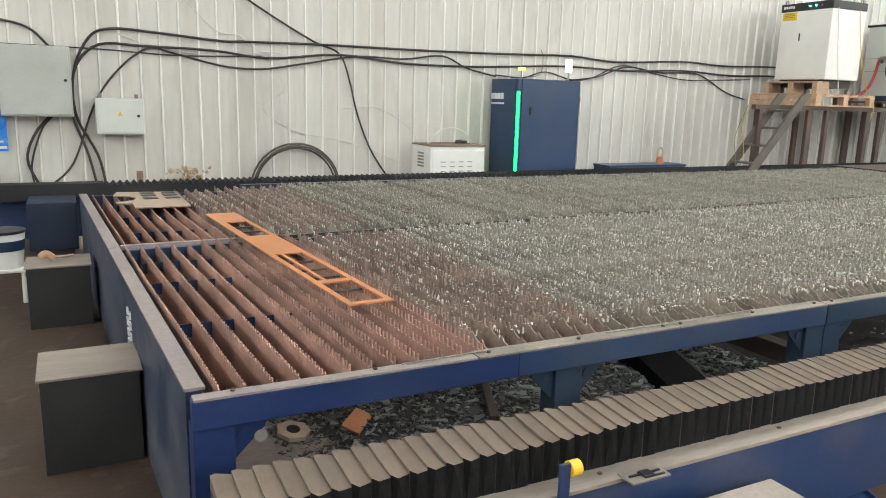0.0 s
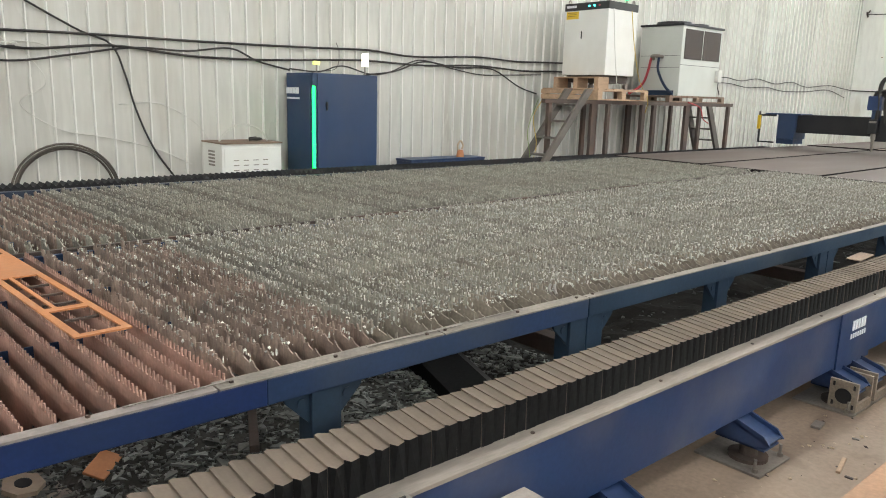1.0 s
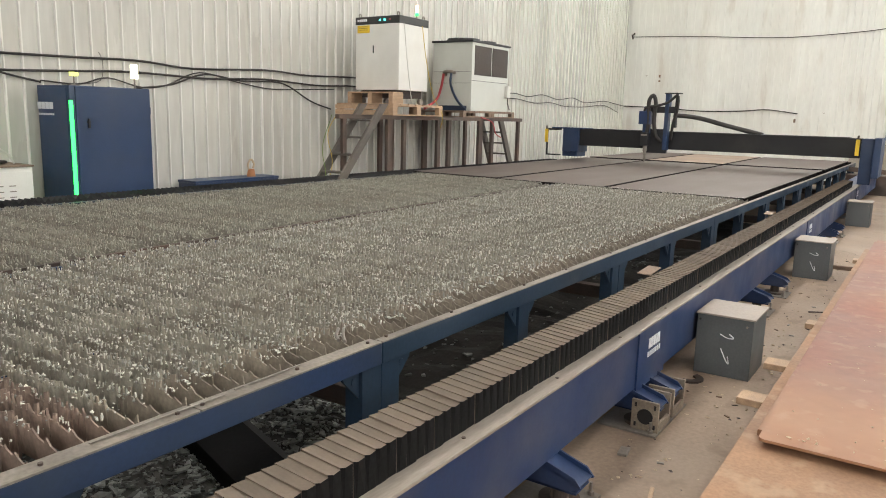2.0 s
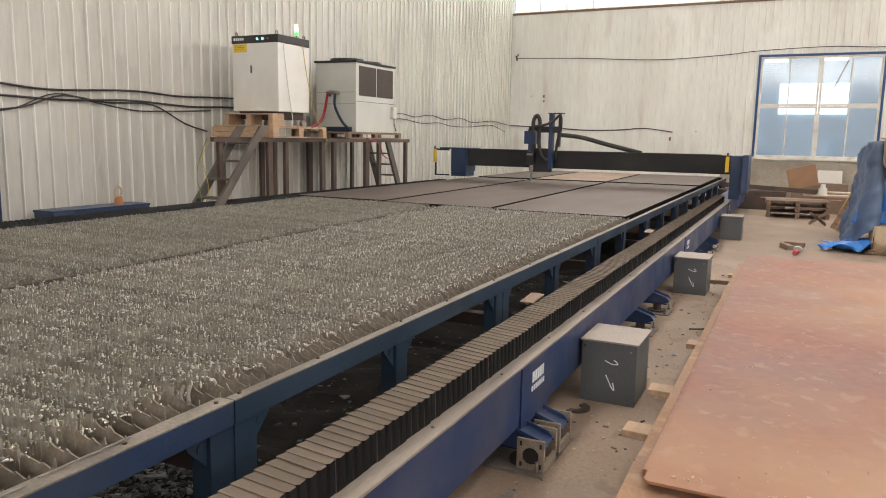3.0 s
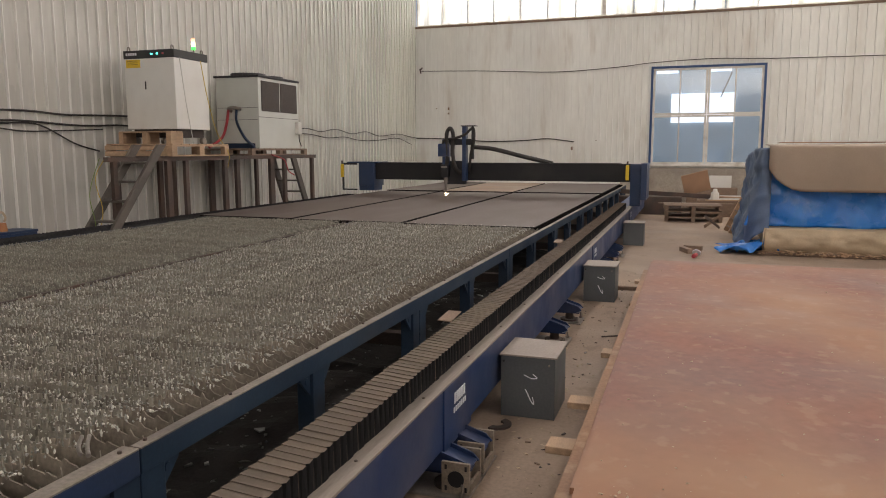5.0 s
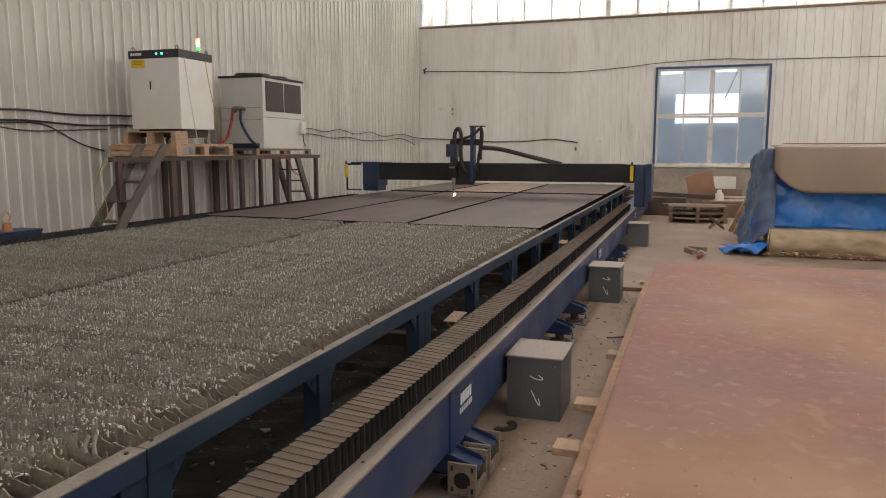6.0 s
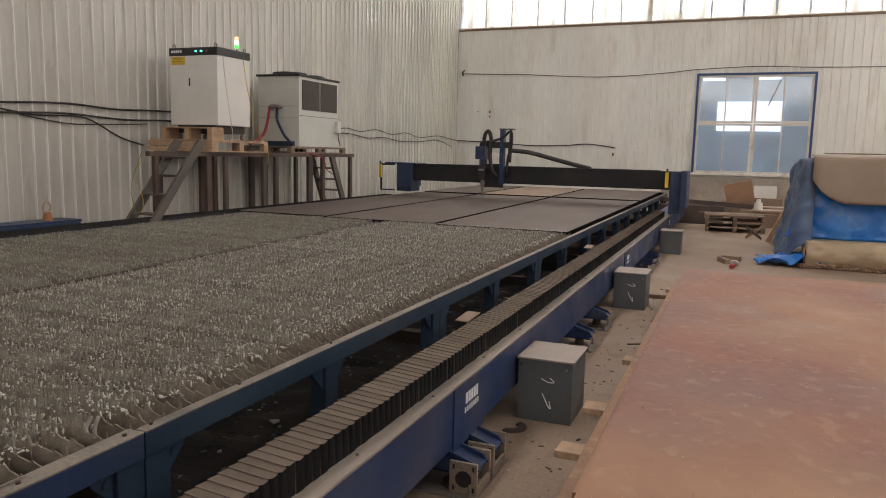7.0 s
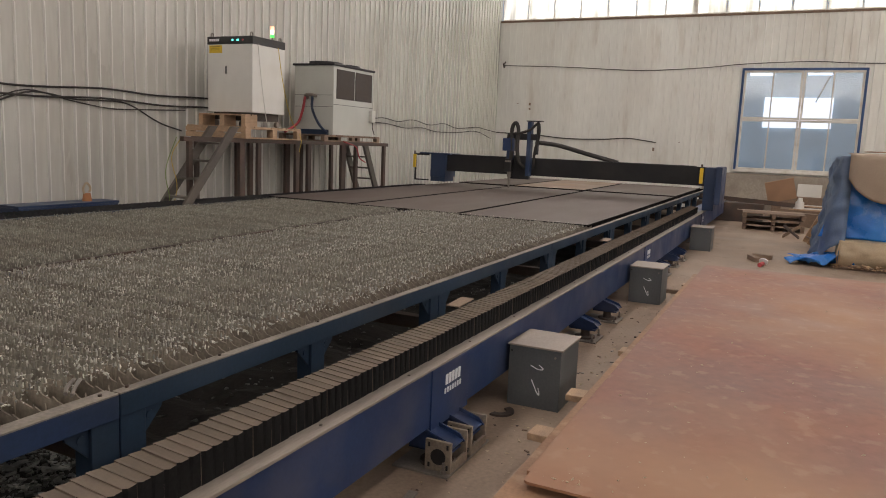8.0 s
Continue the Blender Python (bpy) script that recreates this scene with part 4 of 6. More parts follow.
PLEATS = [mesh_of("pleat", pleat(PLEAT, d, jut), [M_PLEAT, M_FOLD]) for d, jut in ((0.0, 0.006), (0.0006, 0.007), (0.0012, 0.005), (0.003, 0.019), (0.0045, 0.017))]
x, k = -0.02, 0
while x < 16.9:
    flat = 1.0 if x < 5 else 0.6
    part("pleat", PLEATS[k * 7 % 3 if x > 1.3 else 3 + k % 2], None, bellows, m=pose(x, 1.45 + random.uniform(-0.003, 0.003), 0.685 + random.uniform(-0.001, 0.001) * flat, random.uniform(-0.4, 0.4), 0, random.uniform(-0.5, 0.5)))
    x += PLEAT
    k += 1
part("liner", box(B(), -0.02, 16.9, 1.40, 1.53, 0.56, 0.67), M_BLACK, bellows)
for px in (5.35, 9.6):
    part("loose_flap", mesh_of("loose_flap", box(B(), 0, 0.28, 0, 0.09, 0, 0.006), M_OLDWOOD), None, bellows, m=pose(px, 1.53, 0.704, 2, -1, 3))


def beam_foot(m, casting=False):
    """A blue angled bracket over a round levelling foot on a plate."""
    ft = thing("levelling_foot", "blue bracket on a round steel levelling foot" if not casting else "grey cast steel block foot bolted to a base plate", "foot", m=m, group="feet under the rail beam")
    part("base_plate", box(B(), -0.16, 0.16, -0.14, 0.2, 0.0, 0.012, 0.002), M_STEEL, ft)
    ringb = B()
    cyl(ringb, 0, 0, 0.012, 0.03, 0.095, n=24)
    cyl(ringb, 0, 0, 0.03, 0.10, 0.045, 0.04, n=20)
    part("screw_foot", ringb, M_IRON, ft)
    br = B()
    for sx in (-0.075, 0.065):
        o = [(0.14, 0.215), (0.14, 0.10), (-0.06, 0.10), (-0.135, 0.135), (-0.10, 0.175), (0.06, 0.225)]
        prism(br, o, sx, sx + 0.01, m=Matrix.Rotation(radians(90), 4, "Z"))
    box(br, -0.075, 0.075, -0.11, 0.14, 0.098, 0.108)
    pl = box(B(), -0.075, 0.075, -0.13, 0.09, 0.0, 0.008, m=pose(0, 0.0, 0.175, 18))
    part("bracket", br, M_BLUE, ft)
    part("cover", pl, M_BLUE, ft)
    for sx in (-0.13, 0.13):
        part("bolt", cyl(cyl(B(), sx, -0.1, 0.012, 0.03, 0.016, n=6), sx, -0.1, 0.03, 0.075, 0.008, n=8), M_STEEL, ft)
    if casting:
        blk = B()
        for sx in (-0.115, 0.095):
            box(blk, sx, sx + 0.02, -0.135, 0.02, 0.012, 0.185, 0.003)
        box(blk, -0.095, 0.095, -0.135, -0.12, 0.012, 0.06)
        part("block", blk, M_CAST, ft)
        for sx in (-0.117,):
            part("bore", cyl(B(), 0, 0, -0.001, 0.003, 0.045, n=20, m=pose(sx, -0.06, 0.095, 0, 90)), M_DARK, ft)
            for dy in (-0.115, -0.005):
                for dz in (0.03, 0.145):
                    part("slot", box(B(), sx - 0.002, sx + 0.001, dy - 0.006, dy + 0.006, dz, dz + 0.026), M_DARK, ft)
    return ft


for px, cast in ((0.55, False), (2.35, False), (3.43, False), (4.53, True), (4.81, True), (7.72, False), (8.62, False), (11.3, False), (12.0, False), (12.9, False), (13.7, False), (16.5, False), (17.4, False)):
    beam_foot(pose(px, 1.26, 0), cast)


def drive_box(m, tall=0.437, marks=False, label="", paint=None, wide=0.44):
    """A grey steel box with an overhanging lid."""
    bx = thing("steel_box", label or "grey painted steel box with a dusty lid beside the rail", "steel box", m=m, group="boxes along the machine")
    part("body", box(B(), 0.0, wide, 0.0, 0.37, 0.0, tall - 0.012, 0.003), paint or M_BOX, bx)
    part("lid", box(B(), -0.012, wide + 0.012, -0.012, 0.378, tall - 0.012, tall, 0.002), M_RAILTOP if paint else M_BOXTOP, bx, "dusty tan lid")
    part("screw", cyl(B(), 0, 0, 0, 0.006, 0.008, n=8, m=pose(0, 0.04, tall - 0.06, 0, -90)), M_STEEL, bx)
    part("screw", cyl(B(), 0, 0, 0, 0.006, 0.008, n=8, m=pose(0, 0.35, tall - 0.05, 0, -90)), M_DARK, bx)
    if marks:
        part("chalk_mark", tube(B(), [(-0.001, 0.20, 0.20), (-0.001, 0.18, 0.16), (-0.001, 0.16, 0.12), (-0.001, 0.14, 0.10), (-0.001, 0.15, 0.15)], 0.004, 5), M_PRINT, bx, "white chalk squiggle")
        part("chalk_mark", tube(B(), [(-0.001, 0.21, 0.30), (-0.001, 0.16, 0.28), (-0.001, 0.12, 0.285), (-0.001, 0.15, 0.31)], 0.004, 5), M_PRINT, bx, "white chalk squiggle")
    return bx


drive_box(pose(5.66, 0.90, 0), marks=True)
drive_box(pose(9.72, 0.895, 0), marks=True)
drive_box(pose(15.2, 0.895, 0))
drive_box(pose(1.32, 0.87, 0))
drive_box(pose(-0.47, 3.12, 0), 0.45, label="dark grey steel box with a dusty lid against the bed end", paint=M_BOXDARK, wide=0.40)
drive_box(pose(-0.61, 5.40, 0), 0.45, label="dark grey steel box with a brass fitting on it", paint=M_BOXDARK, wide=0.40)

fit_b = thing("brass_valve", "small brass valve lying on a steel box", "valve", m=pose(-0.46, 5.56, 0.45))
part("body", tube(B(), [(-0.06, 0.0, 0.035), (-0.03, 0.0, 0.06), (0.0, 0.0, 0.045), (0.02, 0.0, 0.02)], 0.026, 10), M_CARD, fit_b, "brass valve body")
part("handle", tube(B(), [(0.0, 0.0, 0.03), (0.07, 0.02, 0.026), (0.15, 0.05, 0.03)], 0.009, 8), M_TAN, fit_b)

# ---- far rail ----
far = thing("far_rail", "dark blue rail beam with a black bellows cover", "beam")
part("body", box(B(), -3.0, 24.6, 7.92, 8.25, 0.2, 0.62, 0.004), M_BLUE, far)
part("cover", box(B(), -3.0, 17.0, 7.74, 7.95, 0.60, 0.735), M_BLACK, far)
tee = B()
x = 0.0
while x < 17.0:
    prism(tee, [(x, 0.73), (x + 0.03, 0.765), (x + 0.062, 0.73)], 7.74, 7.95)
    x += 0.066
tagged(part("far_pleats", tee, M_BLACK, far), kind="stuff")
part("smooth_cover", box(B(), -3.0, 0.0, 7.74, 7.95, 0.735, 0.755), M_BLACK, far)
motor = thing("drive_housing", "dark blue steel housing at the bed end", "housing", m=pose(-0.66, 7.15, 0))
part("body", box(B(), 0, 0.40, 0, 0.5, 0.22, 0.66, 0.01), M_NAVY, motor)
part("foot", box(B(), 0.04, 0.36, 0.05, 0.4, 0, 0.22), M_IRON, motor)
bucket = thing("plastic_bucket", "white plastic bucket standing on a low stool", "bucket", m=pose(-0.80, 6.3, 0.0))
part("body", cyl(B(), 0, 0, 0.28, 0.56, 0.13, 0.16, n=24), M_WHITE, bucket)
part("label", cyl(B(), 0, 0, 0.42, 0.50, 0.1505, 0.158, n=24), M_BHOSE, bucket, "blue printed band")
part("rim", cyl(B(), 0, 0, 0.555, 0.575, 0.168, 0.168, n=24), M_DARK, bucket)
stool = thing("low_stool", "low white plastic stool under a bucket", "stool", m=pose(-0.80, 6.3, 0))
part("seat", box(B(), -0.16, 0.16, -0.14, 0.14, 0.25, 0.28, 0.01), M_WHITE, stool)
for sx in (-0.13, 0.13):
    for sy in (-0.11, 0.11):
        part("leg", cyl(B(), sx, sy, 0, 0.25, 0.02, 0.016, n=10), M_WHITE, stool)

# ---- gantry and cutting head ----
GX = 17.3
gantry = thing("gantry", "dark gantry bridge across the cutting bed", "gantry")
part("bridge", box(B(), GX, GX + 0.36, 1.33, 7.5, 1.11, 1.50, 0.01), M_BLACK, gantry, "black covered bridge beam")
part("top_strip", box(B(), GX - 0.01, GX + 0.37, 1.55, 7.4, 1.50, 1.515, 0.002), M_DARK, gantry)
part("carriage", box(B(), GX - 0.1, GX + 0.5, 1.1, 1.325, 0.60, 1.50, 0.015), M_BLUE_DARK, gantry)
part("carriage", box(box(B(), GX - 0.1, GX + 0.5, 7.32, 7.72, 0.95, 1.51, 0.012), GX - 0.06, GX + 0.45, 7.34, 7.73, 0.84, 0.98, 0.01), M_BLUE_DARK, gantry)
part("side_plate", box(B(), GX - 0.25, GX + 0.75, 0.97, 1.095, 0.74, 1.52, 0.01), M_BLUE_DARK, gantry)
part("cap", box(B(), GX - 0.12, GX + 0.5, 7.2, 8.02, 1.50, 1.53), M_BLUE_DARK, gantry)
for yy in (1.38, 8.12):
    part("light_curtain", box(B(), GX - 0.2, GX - 0.16, yy - 0.035, yy + 0.035, 1.16, 1.48, 0.006), M_YELLOW, gantry, "yellow sensor strip")
    part("lamp", cyl(B(), GX - 0.18, yy, 1.48, 1.56, 0.02, n=10), M_IRON, gantry)
hoop = B()
for y0, y1, z0, z1 in ((8.10, 8.14, 0.85, 1.5), (7.75, 8.1, 0.85, 0.88), (7.75, 8.1, 1.46, 1.5)):
    box(hoop, GX - 0.14, GX - 0.11, y0, y1, z0, z1)
part("guard_hoop", hoop, M_DARK, gantry)

head = thing("laser_cutter", "blue and black laser cutting head on the bridge", "cutting head", m=pose(GX, 5.55, 0))
part("back_plate", box(B(), -0.12, -0.02, -0.40, 0.12, 1.02, 1.56, 0.01), M_DARK, head)
part("drive_box", box(B(), -0.28, -0.06, -0.05, 0.22, 1.66, 1.95, 0.012), M_BLUE, head)
part("z_column", box(B(), -0.24, -0.10, -0.02, 0.13, 1.30, 2.05, 0.015), M_BLUE_DARK, head)
part("cross_arm", box(B(), -0.205, -0.06, -0.58, 0.12, 1.92, 2.06, 0.012), M_DARK, head)
part("post", box(B(), -0.215, -0.03, -0.43, -0.34, 1.10, 2.34, 0.012), M_BLUE_DARK, head)
part("post", box(B(), -0.20, -0.10, -0.60, -0.56, 1.60, 2.34, 0.006), M_DARK, head)
part("top_plate", box(B(), -0.24, -0.02, -0.66, -0.32, 2.34, 2.36), M_DARK, head)
part("cable_chain", tube(B(), [(-0.2, 0.05, 1.30), (-0.24, 0.0, 1.7), (-0.24, 0.02, 2.15), (-0.23, -0.06, 2.30), (-0.22, -0.13, 2.15), (-0.22, -0.12, 1.75), (-0.22, -0.18, 1.42), (-0.16, -0.3, 1.28)], 0.045, 8), M_CABLE, head)
part("cable_chain", tube(B(), [(-0.2, 0.12, 1.8), (-0.24, 0.08, 2.02), (-0.24, -0.2, 2.08), (-0.22, -0.42, 2.16), (-0.2, -0.60, 2.3), (-0.2, -0.62, 2.0), (-0.18, -0.54, 1.7), (-0.14, -0.5, 1.3)], 0.03, 8), M_CABLE, head)
part("hose_arm", tube(B(), [(-0.05, -0.5, 1.88), (0.05, -1.0, 1.83), (0.15, -1.6, 1.68), (0.2, -2.1, 1.56), (0.2, -2.36, 1.50)], 0.05, 8), M_CABLE, head, "thick curved cable arm")
part("body", box(B(), -0.27, -0.10, -0.02, 0.16, 1.18, 1.48, 0.02), M_DARK, head)
part("plate_mark", box(B(), -0.274, -0.269, -0.0, 0.14, 1.40, 1.44), M_STEEL, head)
nz = B()
cyl(nz, -0.2, 0.05, 1.06, 1.18, 0.05, n=16)
cyl(nz, -0.2, 0.05, 0.90, 1.06, 0.024, 0.036, n=16)
cyl(nz, -0.2, 0.05, 0.80, 0.90, 0.012, 0.03, n=16)
part("nozzle", nz, M_STEEL, head, "steel cutting nozzle")
flare = B()
rng = random.Random(9)
cyl(flare, 0, 0, -0.03, 0.03, 0.018, 0.008, n=8)
for k in range(10):
    a = rng.uniform(0, 6.28)
    d = Vector((math.cos(a), math.sin(a), rng.uniform(-0.1, 0.9))).normalized()
    tube(flare, [d * 0.01, d * 0.03, d * rng.uniform(0.04, 0.065)], 0.004, 4, 1)
spark = part("spark", flare, M_SPARK, head, "bright cutting spark")


# ---- along the left wall ----
WYF = HALL_Y1 - 0.022
cab = thing("laser_cabinet", "dark blue steel cabinet with a green light strip, against the wall", "cabinet", m=pose(5.44, 8.72, 0))
CW, CD, CH = 1.09, 0.73, 1.978
part("body", box(B(), 0, CW, 0.02, CD, 0, CH, 0.008), M_BLUE_DARK, cab)
part("door", box(B(), 0.075, CW - 0.005, 0.0, 0.018, 0.05, CH - 0.012, 0.004), M_BLUE_DARK, cab)
part("corner_post", box(B(), 0.0, 0.068, 0.004, 0.019, 0.0, CH - 0.002, 0.003), M_BLUE_DARK, cab)
part("side_panel", box(B(), -0.008, -0.001, 0.06, CD - 0.03, 0.05, CH - 0.03, 0.003), M_BLUE_DARK, cab)
part("light_strip", box(B(), -0.014, 0.034, -0.012, 0.0035, 0.30, 1.80, 0.006), M_GREEN, cab, "glowing green strip")
lock = B()
box(lock, 0.21, 0.235, -0.022, -0.001, 1.47, 1.585, 0.006)
cyl(lock, 0, 0, 0.0, 0.014, 0.02, n=12, m=pose(0.222, 0.0, 1.545, 90))
part("handle", lock, M_DARK, cab)
for hz in (0.3, 1.65):
    part("hinge", cyl(B(), CW - 0.004, 0.008, hz, hz + 0.09, 0.009, n=8), M_BLUE, cab)
part("top_vent", box(B(), 0.05, 0.16, 0.04, 0.12, CH, CH + 0.012, 0.003), M_STEEL, cab, "small grey vent cap")
mk = B()
for k in range(4):
    box(mk, -0.0115, -0.0085, 0.64 - 0.092 * k, 0.722 - 0.092 * k, 1.69, 1.775)
part("mark", mk, M_PRINT, cab, "white printed bars")
mk = B()
for k in range(9):
    box(mk, -0.0115, -0.0085, 0.675 - 0.041 * k, 0.708 - 0.041 * k, 1.615, 1.64)
part("small_mark", mk, M_PRINT, cab, "small white printed bars")
sig = thing("signal_lamp", "glowing warm white signal lamp on the cabinet", "lamp", m=pose(6.48, 8.97, CH))
part("stem", cyl(B(), 0, 0, 0, 0.13, 0.012, n=8), M_STEEL, sig)
part("bulb", cyl(B(), 0, 0, 0.13, 0.31, 0.05, 0.045, n=16), M_LAMPW, sig)
sig2 = thing("signal_lamp", "small yellow-green indicator glowing on the cabinet edge", "lamp", m=pose(5.68, 9.02, CH))
part("stem", cyl(B(), 0, 0, 0, 0.12, 0.01, n=8), M_STEEL, sig2)
part("bulb", box(B(), -0.05, 0.05, -0.02, 0.02, 0.12, 0.17, 0.006), M_LAMPY, sig2)

stab = thing("voltage_cabinet", "white vented steel cabinet with a handle, against the wall", "cabinet", m=pose(4.15, 8.84, 0))
part("body", box(B(), 0, 0.86, 0.01, 0.60, 0, 1.02, 0.01), M_WHITE, stab)
part("front_panel", box(B(), 0.035, 0.845, 0.0, 0.0095, 0.05, 0.965, 0.003), M_WHITE, stab)
part("lid", box(B(), -0.012, 0.872, -0.01, 0.61, 1.02, 1.04, 0.004), M_OLDWOOD, stab, "dusty brown top")
for col in range(4):
    for row in range(7):
        part("vent_slot", box(B(), 0.16 + 0.14 * col, 0.235 + 0.14 * col, -0.004, 0.0, 0.80 - 0.065 * row, 0.811 - 0.065 * row), M_STEEL, stab)
mk = B()
for k in range(5):
    box(mk, -0.003, 0.001, 0.22, 0.42, 0.72 + 0.045 * k, 0.745 + 0.045 * k)
part("label", mk, M_STEEL, stab, "printed label bars")
part("handle", tube(B(), [(0.10, 0.3, 1.04), (0.18, 0.3, 1.15), (0.36, 0.3, 1.25), (0.55, 0.3, 1.25), (0.72, 0.3, 1.17), (0.80, 0.3, 1.04)], 0.012), M_CABLEW, stab)
part("cable_coil", tube(B(), [(0.48, 0.2, 1.06), (0.58, 0.16, 1.08), (0.66, 0.2, 1.07), (0.6, 0.26, 1.06), (0.50, 0.22, 1.08), (0.58, 0.18, 1.09)], 0.016), M_CABLE, stab)

dk = thing("steel_chest", "low dark blue steel chest against the wall", "chest", m=pose(7.40, 8.98, 0))
part("body", box(B(), 0, 1.62, 0, 0.4, 0, 0.66, 0.008), M_BLUE_DARK, dk)
part("lid", box(B(), -0.01, 1.63, -0.01, 0.41, 0.66, 0.695, 0.006), M_BLUE_DARK, dk)
jar = thing("orange_lantern", "small orange lantern with a pale ring on a chest", "lantern", m=pose(8.6, 9.15, 0.695))
part("base", cyl(B(), 0, 0, 0, 0.12, 0.07, 0.05, n=14), M_ORANGE, jar)
part("ring", tube(B(), [(-0.05, 0, 0.11), (-0.06, 0, 0.2), (0, 0, 0.27), (0.06, 0, 0.2), (0.04, 0, 0.13)], 0.016), M_SACK, jar)


def wall_box(m, w, h, d, mat, label, warn):
    bx = thing("junction_box", label, "electric box", m=m)
    part("body", box(B(), 0, w, 0, d, 0, h, 0.006), mat, bx)
    part("door", box(B(), 0.02, w - 0.02, -0.014, 0, 0.02, h - 0.02, 0.005), mat, bx)
    part("lock", cyl(B(), 0, 0, 0, 0.012, 0.018, n=12, m=pose(w - 0.06, -0.014, h * 0.52, 90)), M_DARK, bx)
    if warn:
        part("warning_sign", prism(B(), [(w * 0.45, h * 0.52), (w * 0.55, h * 0.52), (w * 0.5, h * 0.66)], -0.017, -0.0145), M_YELLOW, bx, "yellow warning triangle")
        for sx in (0.06, w - 0.06):
            part("bracket", box(B(), sx - 0.02, sx + 0.02, d - 0.03, d, h, h + 0.05), M_STEEL, bx)
    return bx


wall_box(pose(-0.93, 9.26, 1.35), 0.72, 0.78, 0.215, M_GREYCASE, "large pale grey electric box on the wall", False)
wall_box(pose(0.02, 9.29, 1.15), 0.52, 0.42, 0.185, M_GREYBOX, "small pale electric box with a warning sign on the wall", True)
crate = thing("cardboard_box", "pale box standing on the floor by the wall", "box", m=pose(-1.75, 9.0, 0))
part("body", box(B(), 0, 0.75, 0, 0.4, 0, 0.80, 0.006), M_CABLEW, crate)
panel2 = thing("blue_notice", "blue and white notice board on the wall", "notice", m=pose(-1.6, 9.42, 0.95))
part("board", box(B(), 0, 0.70, 0, 0.03, 0, 0.55), M_TARP, panel2)
part("bars", box(box(B(), 0.1, 0.69, -0.006, 0, 0.03, 0.06), 0.2, 0.66, -0.006, 0, 0.1, 0.12), M_PRINT, panel2)


def cable(pts, r=0.02, mat=None, label="black rubber cable slung along the wall", name="cable"):
    r *= 0.72
    return solo(name, tube(B(), [(p[0], (WYF - r - 0.004) if len(p) == 2 else p[1], p[-1]) for p in pts], r, 7, 5), mat or M_CABLE, label, "cable", "cables on the wall")


cable([(0.10, 0.5), (0.02, 0.9), (-0.18, 1.35), (-0.18, 1.85), (0.0, 2.25), (0.25, 2.37), (0.8, 2.35), (1.5, 2.30), (1.85, 2.31), (2.9, 2.33), (3.9, 2.33), (5.0, 2.34), (6.0, 2.36), (6.9, 2.38), (7.8, 2.33), (9.2, 2.40), (10.2, 2.37), (11.2, 2.40), (12.2, 2.40), (13.3, 2.36)], 0.022)
cable([(0.0, 0.5), (-0.08, 0.9), (-0.22, 1.4), (-0.16, 1.9), (0.1, 2.18), (0.6, 2.19), (1.4, 2.18), (2.1, 2.12), (3.05, 2.21), (4.0, 2.14), (5.0, 2.14), (5.9, 2.18), (6.8, 2.22), (8.0, 2.2), (9.2, 2.25), (10.4, 2.21), (11.4, 2.24), (12.3, 2.2), (13.2, 2.22)], 0.022)
cable([(-0.55, 0.5), (-0.25, 0.8), (0.0, 1.45), (0.25, 1.85), (0.62, 2.16), (0.95, 2.12), (1.5, 2.0), (2.0, 1.98), (2.6, 2.08), (3.3, 2.20), (4.0, 2.20), (4.6, 2.27), (5.0, 2.12), (5.5, 2.02)], 0.018)
cable([(-0.60, 0.5), (-0.72, 0.85), (-0.62, 1.15), (-0.45, 1.36)], 0.022)
cable([(-0.66, 0.5), (-0.68, 0.8), (-0.55, 1.2), (-0.42, 1.36)], 0.016)
cable([(-1.6, 2.45), (-0.9, 2.40), (-0.6, 2.32), (-0.42, 2.14)], 0.02)
cable([(-0.9, 2.14), (0.1, 2.13), (1.0, 2.10), (2.0, 2.14)], 0.012)
cable([(1.80, 2.85), (2.2, 2.62), (2.7, 2.36), (3.05, 2.22), (3.2, 1.85), (3.3, 1.45), (3.5, 0.95), (3.8, 0.5)], 0.018)
cable([(5.5, 2.04), (6.0, 2.02), (6.4, 2.12), (6.9, 2.02), (7.3, 2.06), (7.9, 2.28), (8.6, 2.18), (9.3, 2.1), (10.0, 2.12), (10.9, 2.16)], 0.014)
cable([(6.8, 2.0), (7.4, 2.08), (8.0, 2.26), (8.7, 2.2), (9.4, 2.22), (9.75, 2.16), (10.3, 1.92), (10.8, 1.80)], 0.018)
for pts in ([(1.1, 2.75), (1.45, 2.42), (1.75, 2.38), (1.9, 2.2), (2.2, 2.12), (2.6, 2.18), (3.0, 2.2)], [(2.0, 2.2), (2.3, 1.75), (2.0, 1.5), (2.4, 1.2), (2.9, 1.1), (3.5, 0.95), (4.0, 0.72)],
            [(3.1, 1.5), (3.6, 1.52), (4.1, 1.25), (4.3, 0.95)], [(0.3, 2.32), (0.7, 2.2), (1.4, 2.12), (2.2, 2.2), (2.6, 2.02), (2.7, 2.4)]):
    cable(pts, 0.008, M_CABLEW, "thin pale wire drooping on the wall", "wire")
cable([(6.0, 2.02), (6.3, 2.08), (6.35, 2.32), (6.3, 2.45)], 0.006, M_CABLE, "thin dark wire above the cabinet", "wire")
coil = B()
for k in range(3):
    r = 0.55 + 0.03 * k
    tube(coil, [(2.42 + r * math.cos(a), WYF - 0.08 - 0.03 * (k % 2), 0.42 + r * math.sin(a)) for a in (math.pi * q / 10 for q in range(-7, 18))], 0.014, 7, 2)
solo("cable_coil", coil, M_OLDCABLE, "large coil of black cable leaning on the wall", "cable coil")
